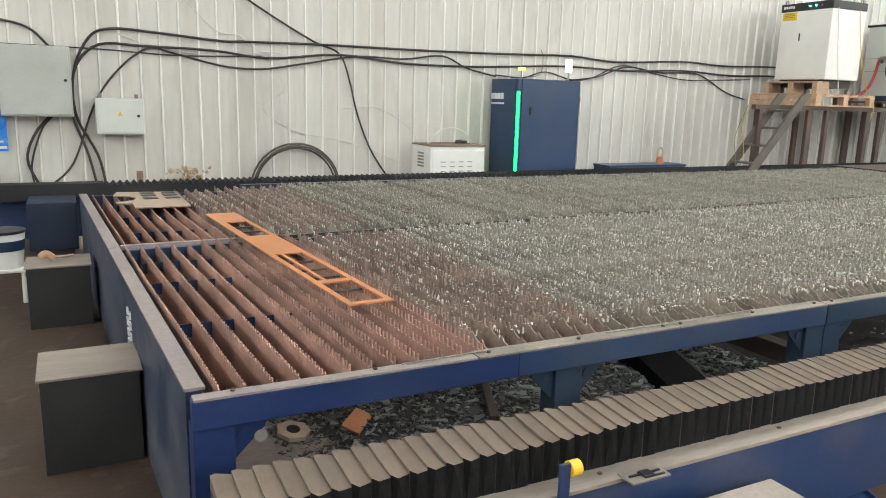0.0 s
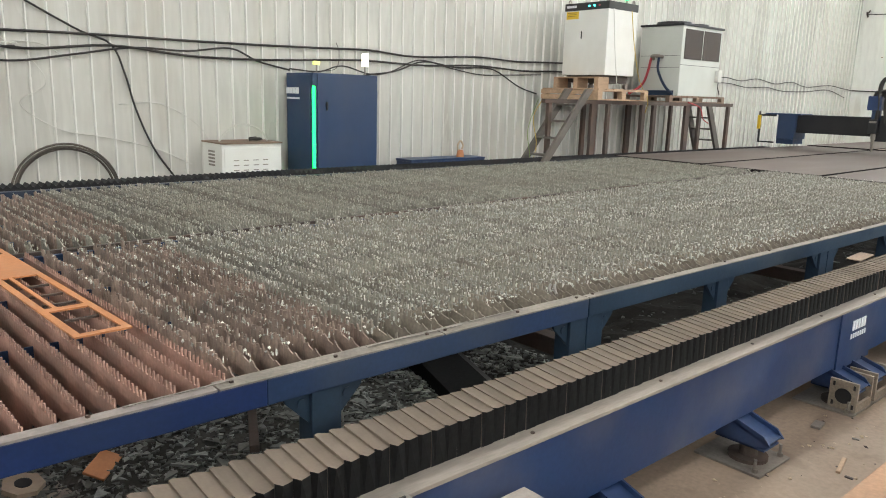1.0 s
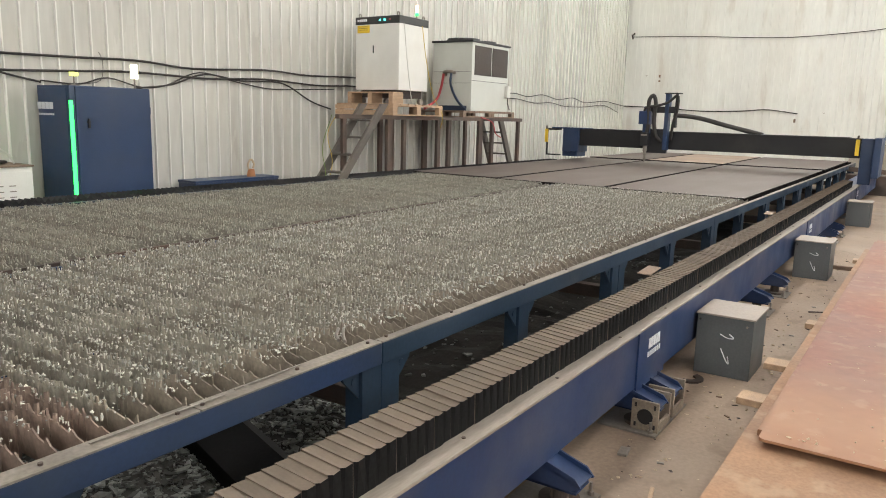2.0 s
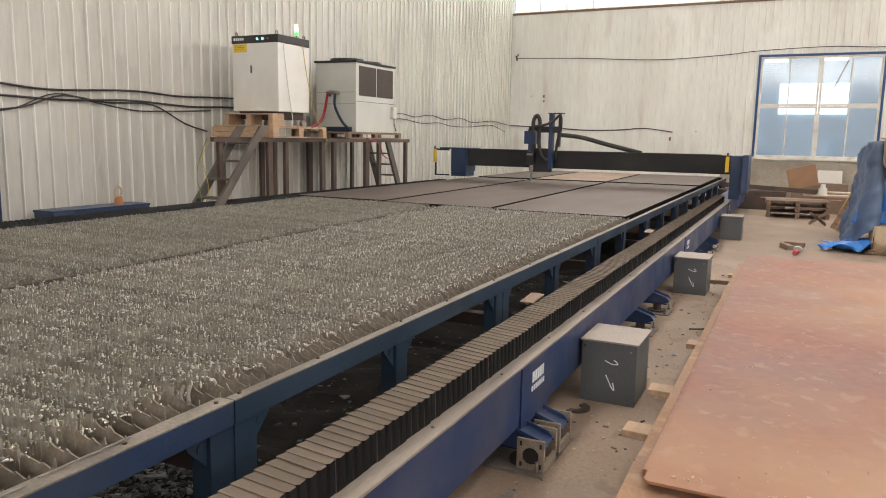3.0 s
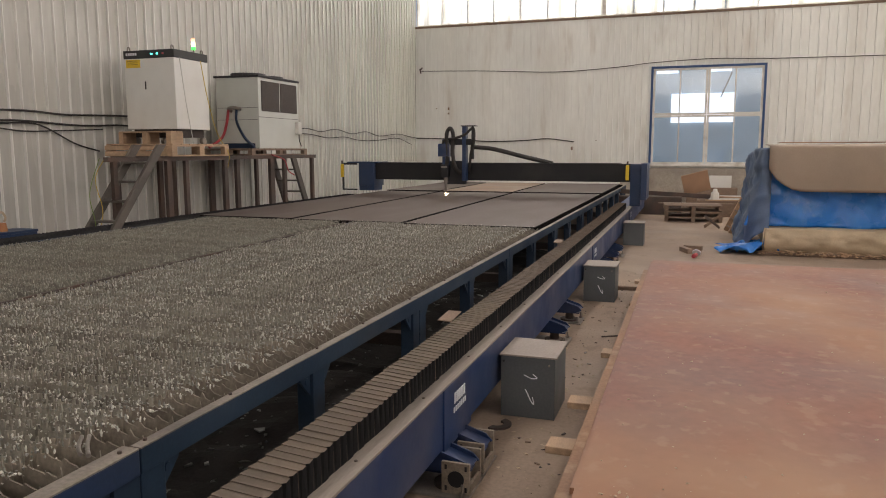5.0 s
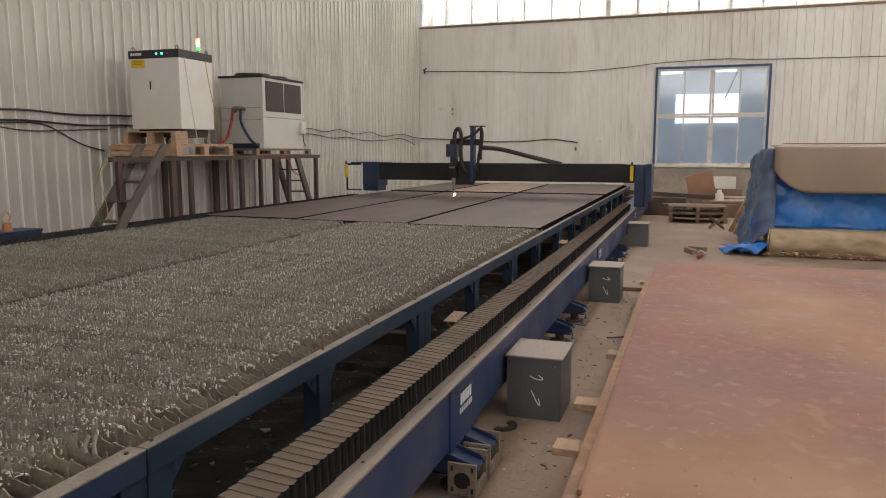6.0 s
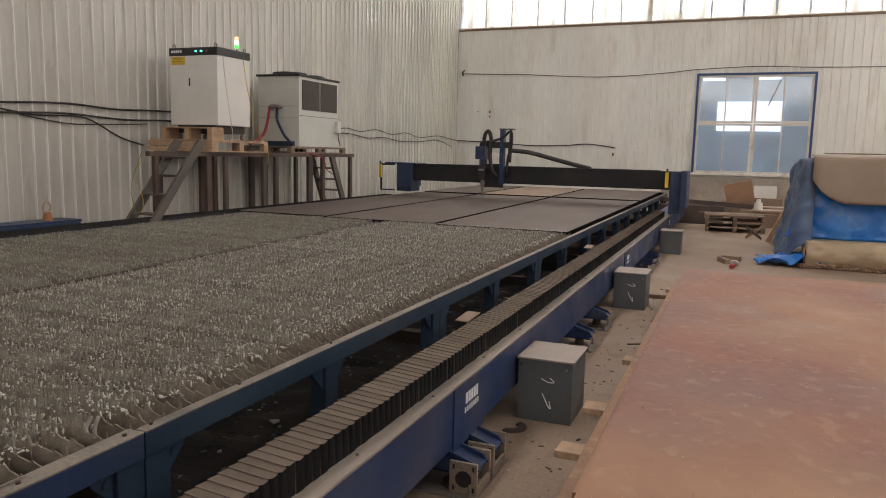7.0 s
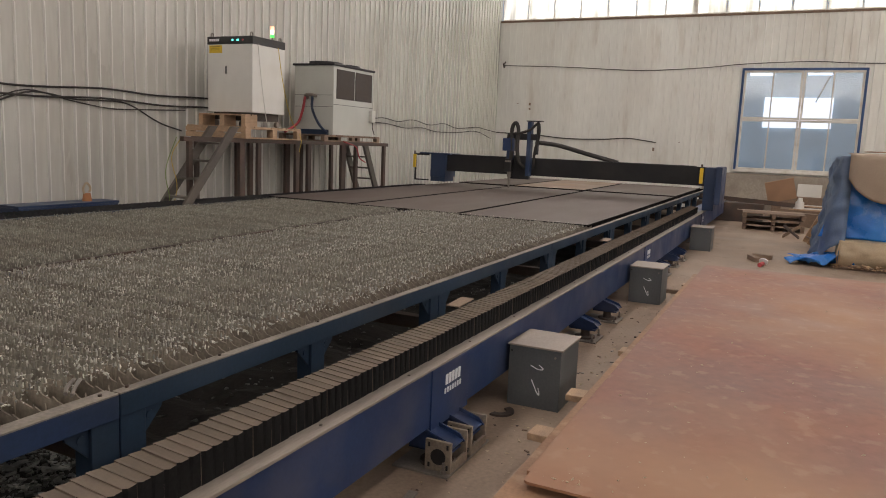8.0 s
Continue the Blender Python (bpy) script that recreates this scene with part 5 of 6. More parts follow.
cable([(17.0, 2.28), (17.8, 2.36), (18.6, 2.30), (19.5, 2.38), (20.5, 2.28), (21.5, 2.36), (22.5, 2.25), (24.0, 2.34), (25.0, 2.28), (25.84, 2.23)], 0.016)
cable([(17.0, 2.22), (18.0, 2.22), (19.0, 2.14), (20.0, 2.18), (21.0, 2.10), (22.5, 2.12), (24.0, 2.20), (25.3, 2.0)], 0.016)
post_w = solo("wall_post", box(B(), 0.42, 0.49, 9.2, 9.24, 0, 0.72), M_OLDWOOD, "short wooden post standing by the wall", "post")
rng = random.Random(21)
vs, fs = [], []
for k in range(40):
    lump(vs, fs, rng, (0.95 + rng.gauss(0, 0.14), 9.2 + rng.uniform(-0.1, 0.1), 0.62 + rng.random() * 0.14), rng.uniform(0.02, 0.05), 0.8)
rag = bpy.data.meshes.new("rag_heap")
rag.from_pydata(vs, [], fs)
rag.materials.append(M_SACK)
tagged(new("rag_heap", rag), "crumpled sandy paper heap on a block by the wall", "rags")
solo("timber_block", box(B(), 0.7, 1.2, 9.05, 9.35, 0, 0.60, 0.01), M_OLDWOOD, "wooden block by the wall", "block")

# ---- platform with laser source and chiller ----
PZ = 1.715
plat = thing("steel_platform", "rusty welded steel platform on posts", "platform")
dk_b = B()
for x0, y0, y1 in ((9.3, 7.9, 7.98), (10.95, 9.3, 9.38)):
    box(dk_b, x0, 15.4, y0, y1, PZ - 0.07, PZ)
part("frame", dk_b, M_IRON, plat)
for x0 in [10.95 + 0.44 * k for k in range(11)]:
    part("joist", box(B(), x0, x0 + 0.06, 7.98, 9.3, PZ - 0.06, PZ - 0.005), M_IRON, plat)
for px, w in ((9.45, 0.08), (10.61, 0.12), (11.04, 0.08), (12.11, 0.10), (12.48, 0.10), (13.64, 0.15), (14.13, 0.09), (15.28, 0.09)):
    part("post", box(B(), px - w / 2, px + w / 2, 7.91, 7.97, 0, PZ - 0.07), M_IRON, plat)
    if px > 11:
        part("post", box(B(), px - w / 2, px + w / 2, 9.31, 9.37, 0, PZ - 0.07), M_IRON, plat)


def ladder(m, h, run, wide, steps, label):
    """A steep stair ladder, leaning towards +x."""
    ld = thing("steel_ladder", label, "ladder", m=m, group="ladders at the platform")
    for y in (0, wide):
        part("stile", prism(B(), [(0, 0), (0.17, 0), (run + 0.17, h), (run, h)], y - 0.025, y + 0.025), M_LADDER, ld)
    for k in range(1, steps):
        xk = run * k / steps
        part("tread", box(B(), xk + 0.0, xk + 0.17, 0.02, wide - 0.02, h * k / steps - 0.02, h * k / steps + 0.01), M_LADDER, ld)
    return ld


ladder(pose(8.46, 7.72, 0), 1.9, 1.66, 0.45, 7, "dark steel stair ladder leaning on the platform")
lad2 = ladder(pose(15.45, 8.45, 0, 0, 0, 180), 1.65, 0.85, 0.5, 7, "dark steel stair ladder at the platform end")


def pallet(m, sx, sy, label, mat, group="pallets", tall=0.13):
    p = thing("wooden_pallet", label, "pallet", m=m, group=group)
    n = max(2, round(sx / 0.22))
    for k in range(n):
        w = sx / n
        part("top_board", box(B(), k * w + 0.01, (k + 1) * w - 0.012, 0, sy, tall - 0.02, tall, 0.002), mat, p)
    for yy in (0, sy / 2 - 0.045, sy - 0.09):
        for xx in (0, sx / 2 - 0.06, sx - 0.12):
            part("block", box(B(), xx, xx + 0.12, yy, yy + 0.09, 0.022, tall - 0.04, 0.003), mat, p)
        part("stringer", box(B(), 0, sx, yy, yy + 0.09, tall - 0.04, tall - 0.02), mat, p)
        part("bottom_board", box(B(), 0, sx, yy, yy + 0.09, 0.0, 0.022), mat, p)
    return p


base_pallet = pallet(pose(10.62, 7.85, PZ), 1.5, 1.3, "wide pine pallet on the platform under the laser source", M_WOOD, tall=0.20)
for z0, z1 in ((0.004, 0.085), (0.098, 0.172)):
    part("side_board", box(B(), -0.022, -0.002, -0.01, 1.31, z0, z1, 0.003), M_WOOD, base_pallet)
pallet(pose(10.66, 7.90, PZ + 0.20), 0.30, 1.02, "small pine pallet on top of a wider pallet", M_WOOD, tall=0.20)
pallet(pose(13.0, 7.95, PZ), 2.1, 1.1, "weathered pallet under the chiller", M_OLDWOOD)

src = thing("laser_source", "white laser source cabinet with a dark blue top band", "laser source", m=pose(10.95, 8.0, PZ + 0.13))
part("body", box(B(), 0, 0.86, 0, 0.98, 0.31, 1.445, 0.012), M_WHITE, src)
part("top_band", box(B(), -0.006, 0.866, -0.006, 0.986, 1.445, 1.575, 0.008), M_BOXDARK, src, "dark blue top band")
part("door_handle", box(B(), -0.012, 0.0, 0.56, 0.58, 0.95, 1.08, 0.003), M_DARK, src)
for k, mm in enumerate((M_LEDC, M_LEDC, M_RED)):
    part("button", cyl(B(), 0, 0, 0, 0.02, 0.015, n=12, m=pose(-0.004, 0.42 - 0.11 * k, 1.51, 0, -90)), mm, src)
mk = B()
for k in range(5):
    box(mk, -0.009, -0.006, 0.72 + 0.045 * k, 0.755 + 0.045 * k, 1.495, 1.535)
part("mark", mk, M_PRINT, src, "white printed bars")
part("warning_label", box(B(), -0.004, 0.0, 0.66, 0.94, 1.30, 1.43), M_YELLOW, src, "yellow warning label")
part("label_lines", box(box(box(B(), -0.006, -0.004, 0.71, 0.91, 1.35, 1.355), -0.006, -0.004, 0.71, 0.91, 1.378, 1.383), -0.006, -0.004, 0.71, 0.91, 1.405, 1.41), M_DARK, src)
for xx in (0.05, 0.8):
    for yy in (0.06, 0.92):
        part("eye_bolt", tube(B(), [(xx - 0.03, yy, 1.575), (xx - 0.02, yy, 1.63), (xx + 0.02, yy, 1.63), (xx + 0.03, yy, 1.575)], 0.012, 6), M_STEEL, src)
for xx in (0.08, 0.76):
    part("castor", cyl(B(), 0, 0, -0.03, 0.03, 0.055, n=16, m=pose(xx, 0.08, 0.126, 90, 0, 0)), M_STEEL, src)
    part("castor", cyl(B(), 0, 0, -0.03, 0.03, 0.055, n=16, m=pose(xx, 0.88, 0.126, 90, 0, 0)), M_STEEL, src)
part("plinth", box(B(), 0.06, 0.82, 0.10, 0.90, 0.181, 0.31), M_GRILLE, src)
lampm = thing("signal_lamp", "red, white and green signal lamp glowing on the laser source", "lamp", m=pose(11.51, 8.04, PZ + 1.705))
part("stem", cyl(B(), 0, 0, 0, 0.06, 0.012, n=8), M_STEEL, lampm)
part("lens", cyl(B(), 0, 0, 0.05, 0.10, 0.032, n=14), M_GREEN, lampm, "green lens")
part("lens", cyl(B(), 0, 0, 0.10, 0.17, 0.032, n=14), M_LAMPW, lampm)
part("lens", cyl(B(), 0, 0, 0.17, 0.23, 0.032, n=14), M_LAMPR, lampm, "red lens")

ch = thing("chiller", "white water chiller with dark grilles and roof fans", "chiller", m=pose(13.4, 8.03, PZ + 0.13))
part("body", box(B(), 0, 1.5, 0, 0.95, 0.0, 1.36, 0.012), M_GREYBOX, ch)
part("top", box(B(), -0.03, 1.53, -0.03, 0.98, 1.36, 1.40, 0.006), M_DARK, ch)
for fx in (0.42, 1.08):
    part("fan_guard", cyl(B(), fx, 0.48, 1.40, 1.46, 0.36, 0.34, n=24), M_DARK, ch)
part("grille", box(B(), 0.10, 0.75, -0.012, 0.0, 0.72, 1.30, 0.004), M_GRILLE, ch, "dark dusty grille")
part("grille", box(B(), 0.79, 1.44, -0.012, 0.0, 0.72, 1.30, 0.004), M_GRILLE, ch, "dark dusty grille")
part("seam", box(B(), 0.0, 1.5, -0.004, 0.0, 0.60, 0.608), M_DARK, ch)
part("seam", box(B(), -0.004, 0.0, 0.02, 0.93, 0.55, 0.556), M_DARK, ch)
part("seam", box(B(), -0.004, 0.0, 0.02, 0.93, 0.78, 0.786), M_DARK, ch)
part("base_slot", box(B(), -0.006, 0.0, 0.1, 0.8, 0.0, 0.10), M_BHOSE, ch)
part("valve", tube(B(), [(0.02, 0.62, 0.72), (-0.08, 0.62, 0.76), (-0.1, 0.55, 0.78), (-0.08, 0.42, 0.77), (0.02, 0.42, 0.76)], 0.035, 8), M_STEEL, ch)
part("red_hose", tube(B(), [(-0.09, 0.62, 0.74), (-0.12, 0.66, 0.45), (-0.2, 0.72, 0.2), (-0.5, 0.8, 0.02)], 0.026, 8), M_RED, ch, "red rubber hose")
part("blue_hose", tube(B(), [(-0.09, 0.44, 0.74), (-0.12, 0.42, 0.5), (-0.12, 0.25, 0.2), (-0.06, 0.08, 0.02)], 0.026, 8), M_BHOSE, ch, "dark blue rubber hose")
part("switch_box", box(B(), 1.36, 1.5, -0.08, 0.0, 0.30, 0.55, 0.01), M_WHITE, ch)
part("cord", tube(B(), [(1.43, -0.05, 0.30), (1.42, -0.06, 0.18), (1.47, -0.06, 0.1), (1.5, -0.06, 0.05)], 0.01, 6), M_CABLE, ch)
cable([(14.9, 8.05, 2.28), (15.6, 8.6, 2.36), (16.4, 9.3, 2.3), (17.1, 9.42, 2.3)], 0.014)
cable([(11.6, 7.98, 3.3), (11.72, 7.96, 2.7), (11.9, 7.92, 2.1), (12.1, 7.84, 1.75), (12.08, 7.86, 1.5)], 0.009, M_YCABLE, "yellow cable hanging from the laser source", "yellow_cable")
cable([(11.05, 7.97, 3.3), (11.15, 7.96, 2.6), (11.25, 7.92, 1.9)], 0.010, M_CABLEW, "pale strap hanging down the laser source", "strap")
cable([(9.4, 8.05, 1.7), (9.15, 8.0, 1.4), (9.25, 8.0, 0.9), (8.95, 8.0, 0.3)], 0.008, M_YCABLE, "yellow-green cable hanging from the platform", "yellow_cable")
cable([(9.3, 8.05, 1.7), (9.05, 8.02, 1.2), (9.1, 8.0, 0.7), (8.8, 8.0, 0.2)], 0.008, material("green_wire", (0.2, 0.3, 0.08), 0.5, bump=0), "green wire hanging from the platform", "green_cable")
cable([(13.6, 7.9, 1.72), (14.0, 7.86, 1.62), (14.15, 7.86, 1.4), (14.4, 7.87, 1.3)], 0.016, M_RED, "red hose dangling from the platform", "hose")

# ---- the end wall ----
solo("wall_wire", tube(B(), [(25.84, 9.3, 4.57), (25.84, 7.0, 4.50), (25.84, 4.5, 4.38), (25.84, 2.5, 4.46), (25.84, 1.4, 4.56), (25.83, -0.5, 4.62), (25.84, -2.0, 4.56), (25.84, -6, 4.52)], 0.012, 6, 5), M_CABLE, "thin wire strung along the end wall", "wire")
solo("wall_hook", tube(B(), [(25.88, 9.3, 4.5), (25.78, 9.3, 4.62), (25.7, 9.25, 4.6), (25.75, 9.2, 4.68)], 0.025, 6), M_IRON, "rusty hook on the end wall", "hook")
solo("end_cable", tube(B(), [(25.86, 9.46, 2.23), (25.85, 8.0, 2.18), (25.85, 6.8, 2.10), (25.85, 5.6, 2.12), (25.85, 4.8, 2.18), (25.85, 4.2, 2.12), (25.85, 3.85, 2.07)], 0.018, 6), M_CABLE, "black cable along the end wall", "cable", "cables on the wall")
for y, z, dz in ((8.7, 3.25, 0.03), (8.25, 3.2, 0.15), (8.25, 3.05, 0.1), (3.9, 1.8, 0.18), (3.1, 2.1, 0.02)):
    solo("wall_scrape", box(B(), 25.868, 25.88, y - 0.012, y + 0.05, z, z + dz * 0.6, 0.003), M_OLDWOOD, "small bent metal tab on the end wall", "bracket")

pl = [pallet(pose(20.3, -0.70, 0.145 * k, 0, 0, 2 * k), 1.1, 1.38, "grey weathered wooden pallet in a low stack", M_OLDWOOD, "stacked pallets") for k in range(3)]
solo("steel_strip", box(B(), -0.05, 0.05, -0.9, 0.9, 0, 0.01), M_TAN, "tan steel strip on the pallet stack", "strip", m=pose(20.7, -0.05, 0.44, 0, 0, 4))
solo("flat_carton", box(B(), 0, 0.02, -0.36, 0.36, -0.31, 0.31, 0.004), M_CARD, "brown cardboard sheet leaning on scrap", "cardboard", m=pose(22.8, -0.06, 0.88, -16, -22, 10))
solo("wall_ledge", box(B(), 25.3, 25.86, -1.3, 0.2, 0, 0.62, 0.01), M_OLDWOOD, "low timber ledge at the end wall", "ledge")
solo("white_board", box(B(), 0, 0.03, -0.33, 0.33, 0, 0.38, 0.004), M_WHITE, "white board leaning at the wall", "board", m=pose(25.6, -0.80, 0.62, 0, 8, 0))
solo("angle_iron", prism(prism(B(), [(0, 0), (0.12, 0), (0.12, 0.012), (0, 0.012)], -1.9, 1.9), [(0, 0.012), (0.012, 0.012), (0.012, 0.12), (0, 0.12)], -1.9, 1.9), M_IRON, "long rusty angle iron on the scrap", "angle iron", m=pose(22.6, 0.6, 0.50, 3, 0, 6))
for k in range(4):
    solo("timber_plank", box(B(), -0.04, 0.04, -0.8, 0.8, 0, 0.03, 0.003), M_FRAMEW if k % 2 else M_WOOD, "pale timber slat on a scrap heap", "timber", "timber by the wall", m=pose(22.0 + 0.16 * k, -1.1 - 0.1 * k, 0.44 + 0.03 * k, random.uniform(-2, 2), 0, random.uniform(-14, 14)))
solo("scrap_trestle", box(B(), -0.5, 0.5, -1.0, 1.0, 0, 0.44, 0.02), M_OLDWOOD, "low timber crate by the end wall", "crate", m=pose(22.6, -1.1, 0))
solo("trestle_under", box(B(), -0.3, 0.3, -1.0, 1.0, 0, 0.50, 0.02), M_IRON, "dark steel scrap stack by the end wall", "scrap", m=pose(22.6, 1.3, 0))
solo("plastic_jug", cyl(cyl(B(), 0, 0, 0, 0.22, 0.12, 0.10, n=14), 0, 0, 0.22, 0.32, 0.07, 0.05, n=14), M_WHITE, "white plastic jug on the scrap", "jug", m=pose(22.0, -0.55, 0.44))
xs_t = thing("folding_stand", "small rusty folding cross stand on the floor", "stand", m=pose(19.0, -0.42, 0))
for sy in (-0.16, 0.16):
    part("leg", box(B(), -0.02, 0.02, -0.21, 0.21, -0.02, 0.02, m=pose(sy, 0, 0.145, 38)), M_IRON, xs_t)
    part("leg", box(B(), -0.02, 0.02, -0.21, 0.21, -0.02, 0.02, m=pose(sy + 0.04, 0, 0.145, -38)), M_OLDWOOD, xs_t)
rack = thing("slatted_crate", "open wooden crate frame leaning on the tarpaulin pile", "crate", m=pose(17.9, -0.78, 0, 24, 0, 8))
for xx in (0, 0.55):
    part("stile", box(B(), xx, xx + 0.05, -0.05, 0.05, 0.0, 1.0), M_WOOD, rack)
for k in range(5):
    part("rung", box(B(), 0.05, 0.55, -0.04, 0.04, 0.1 + 0.19 * k, 0.13 + 0.19 * k), M_OLDWOOD, rack)

# tarpaulin pile: packed stack under a blue tarp, with a bent board over it
pile = thing("covered_stack", "tall stack covered with a blue tarpaulin and a bent brown board", "stack")
TX0, TX1, TY0, TY1 = 14.95, 17.6, -6.5, -1.15


def draped(fn, nu, nv, thick=0.0):
    bm = B()
    g = [[bm.verts.new(fn(i / nu, j / nv)) for j in range(nv + 1)] for i in range(nu + 1)]
    for i in range(nu):
        for j in range(nv):
            f = bm.faces.new((g[i][j], g[i + 1][j], g[i + 1][j + 1], g[i][j + 1]))
            f.smooth = True
    if thick:
        bm.normal_update()
        under = [[bm.verts.new(v.co - v.normal * thick) for v in row] for row in g]
        for i in range(nu):
            for j in range(nv):
                bm.faces.new((under[i][j], under[i][j + 1], under[i + 1][j + 1], under[i + 1][j])).smooth = True
        rim = [(g[i][0], under[i][0]) for i in range(nu + 1)] + [(g[nu][j], under[nu][j]) for j in range(1, nv + 1)] + [(g[i][nv], under[i][nv]) for i in range(nu - 1, -1, -1)] + [(g[0][j], under[0][j]) for j in range(nv - 1, 0, -1)]
        for (a, b), (c, d) in zip(rim, rim[1:] + rim[:1]):
            bm.faces.new((a, b, d, c))
    return bm


def crumple(y, z, a=0.05):
    return a * noise.noise(Vector((y * 2.2, z * 3, 4))) + a * 0.7 * abs(noise.noise(Vector((y * 5 + z * 3, z * 4, 9)))) + a * 0.35 * abs(noise.noise(Vector((y * 12 - z * 5, z * 9, 2))))


def fold(a, b):
    """Creases where the sheet was folded in squares, and a few slack pleats."""
    sq = abs((a / 0.62) % 1 - 0.5) + abs((b / 0.46 + 0.2) % 1 - 0.5)
    return 0.035 * sq + 0.02 * math.sin(a * 7 + 3 * noise.noise(Vector((a * 0.8, b, 1)))) * b


part("stack_core", box(B(), TX0 + 0.15, TX1 - 0.1, TY0 + 0.1, TY1 - 0.15, 0.0, 1.75, 0.03), M_SACK, pile)
part("front_tarp", draped(lambda u, v: (TX0 + 0.02 - 0.12 * v + crumple(TY1 - u * (TY1 - TY0), v, 0.05) + fold(u * 5.3, v * 1.26), TY1 + 0.02 + 0.3 * v ** 1.5 * max(0, 1 - 4 * u) - u * (TY1 - TY0), 1.74 - v * 1.26 + 0.04 * noise.noise(Vector((u * 9, 0, 2)))), 130, 30, 0.006), M_TARP, pile, "bright blue tarpaulin sheet")
def side_fn(u, v):
    """Dusty sheet from a little way along the front, round the corner and down the side."""
    s = u * 2.68 - 0.08
    a = radians(90) * min(1, max(0, (s + 0.08) / 0.3))
    off = 0.10 + (0.12 + 0.12 * math.sin(a)) * v ** 1.4 + crumple(s * 2, v * 2, 0.09) + 0.035 * math.sin(s * 9 + v * 3) * v
    z1 = 0.40 - 0.36 * math.sin(a) ** 2
    x, y = (TX0 - 0.02, TY1 + s) if s < 0 else (TX0 - 0.02 + s, TY1)
    return (x - off * math.cos(a), y + off * math.sin(a), 1.84 - 0.06 * max(0, s) - v * (1.84 - z1))


part("side_tarp", draped(side_fn, 60, 30, 0.006), M_TARPDUST, pile, "dusty faded tarpaulin side")
part("tarp_top", draped(lambda u, v: (TX0 + 0.0 + u * 2.5, TY1 + 0.03 - v * 5.2, 1.80 + 0.03 * noise.noise(Vector((u * 4, v * 9, 2)))), 20, 30, 0.006), M_TARPDUST, pile)
part("tarp_tail", draped(lambda u, v: (14.5 + 0.7 * u + 0.06 * math.sin(v * 9), -0.45 - 0.95 * v + 0.1 * math.sin(u * 7), 0.02 + (0.24 * abs(math.sin(u * 5 + v * 6)) + 0.10 * abs(noise.noise(Vector((u * 6, v * 8, 3))))) * (0.3 + 0.7 * v)), 18, 18, 0.006), M_TARP, pile, "crumpled blue tarpaulin tail on the floor")


def board_fn(u, v):
    y = TY1 - 0.02 - v * 5.1
    # the sheet bends over the front edge, and its corner hangs round
    corner = 0.36 * max(0, 1 - v * 5.0 / 0.55) ** 2.0
    s = u * (1.64 - corner)
    if s < 0.75:
        return (TX0 + 0.55 - s, y, 1.90 - 0.05 * s * s)
    a = min((s - 0.75) / 0.5, 1.3)
    return (TX0 - 0.20 - 0.12 * math.sin(a), y, 1.87 - 0.16 * (1 - math.cos(a)) - max(0, s - 0.95) * 0.95)


part("bent_board", draped(board_fn, 30, 40, 0.012), M_FELT, pile, "bent brown board")
part("ground_roll", draped(lambda u, v: (TX0 - 0.36 - 0.09 * math.sin(math.pi * min(1, v * 1.02)) + crumple(u * 9, v, 0.05), TY1 + 0.0 - u * 5.2, 0.46 - 0.42 * v + 0.015 * noise.noise(Vector((u * 14, v, 8)))), 110, 16, 0.01), M_SACK, pile, "sandy canvas bundle")
part("roll_top", draped(lambda u, v: (TX0 - 0.32 + 0.4 * v, TY1 - u * 5.2, 0.46 + 0.02 * v + 0.015 * noise.noise(Vector((u * 14, 0, 8)))), 60, 4, 0.01), M_SACK, pile)
part("roll_end", draped(lambda u, v: (TX0 - 0.30 - 0.2 * math.sin(math.pi * v) * (1 - u) + 0.4 * u, TY1 + 0.03 * math.sin(3 * v), 0.46 - 0.42 * v), 10, 10, 0.01), M_SACK, pile)
rng = random.Random(61)
vs, fs = [], []
for k in range(420):
    lump(vs, fs, rng, (TX0 - 0.44 + rng.uniform(-0.05, 0.05), TY1 + 0.1 - rng.random() * 5.0, 0.03 + rng.random() * 0.06), rng.uniform(0.015, 0.05), 0.4)
fibre = bpy.data.meshes.new("fibre_base")
fibre.from_pydata(vs, [], fs)
fibre.materials.append(M_WOOD)
tagged(part("fibre_base", fibre, None, pile, "ragged fibre edge"), kind="stuff")
part("base_sheet", box(B(), TX0 - 0.42, TX0 + 0.1, TY0 + 0.2, TY1 + 0.06, 0, 0.06, 0.02), M_OLDWOOD, pile)
solo("brown_sheet", box(B(), -0.5, 0.5, -0.9, 0.9, 0, 0.012), M_CARD, "brown sheet lying on top of the stack", "sheet", m=pose(16.4, -2.4, 1.93))

# ---- plates and odds on the floor ----
PLZ = 0.40
for x0, x1, y1, z0, z1 in ((-1.4, 10.0, 0.60, 0.268, 0.300), (-1.3, 10.2, 0.575, 0.302, 0.322), (-1.4, 10.1, 0.59, 0.324, 0.355)):
    solo("steel_plate", box(B(), x0, x1, -3.4, y1, z0, z1, 0.003), M_PLATEDUST, "wide sandy rust-brown steel plate in a low stack", "steel plate", "stacked plates")
vs = B()
corner = [(3.77 + 0.03 * (1 - math.sin(a)), 0.505 - 0.03 * (1 - math.cos(a))) for a in (math.pi / 2 * k / 6 for k in range(6, -1, -1))]
outline = [(3.77, -3.3)] + corner + [(10.65, 0.505), (10.65, -3.3)]
lo = [vs.verts.new((px, py, PLZ - 0.012)) for px, py in outline]
hi = [vs.verts.new((px, py, PLZ)) for px, py in outline]
vs.faces.new(hi[::-1])
vs.faces.new(lo)
for k in range(len(lo)):
    q = (k + 1) % len(lo)
    vs.faces.new((lo[q], lo[k], hi[k], hi[q]))
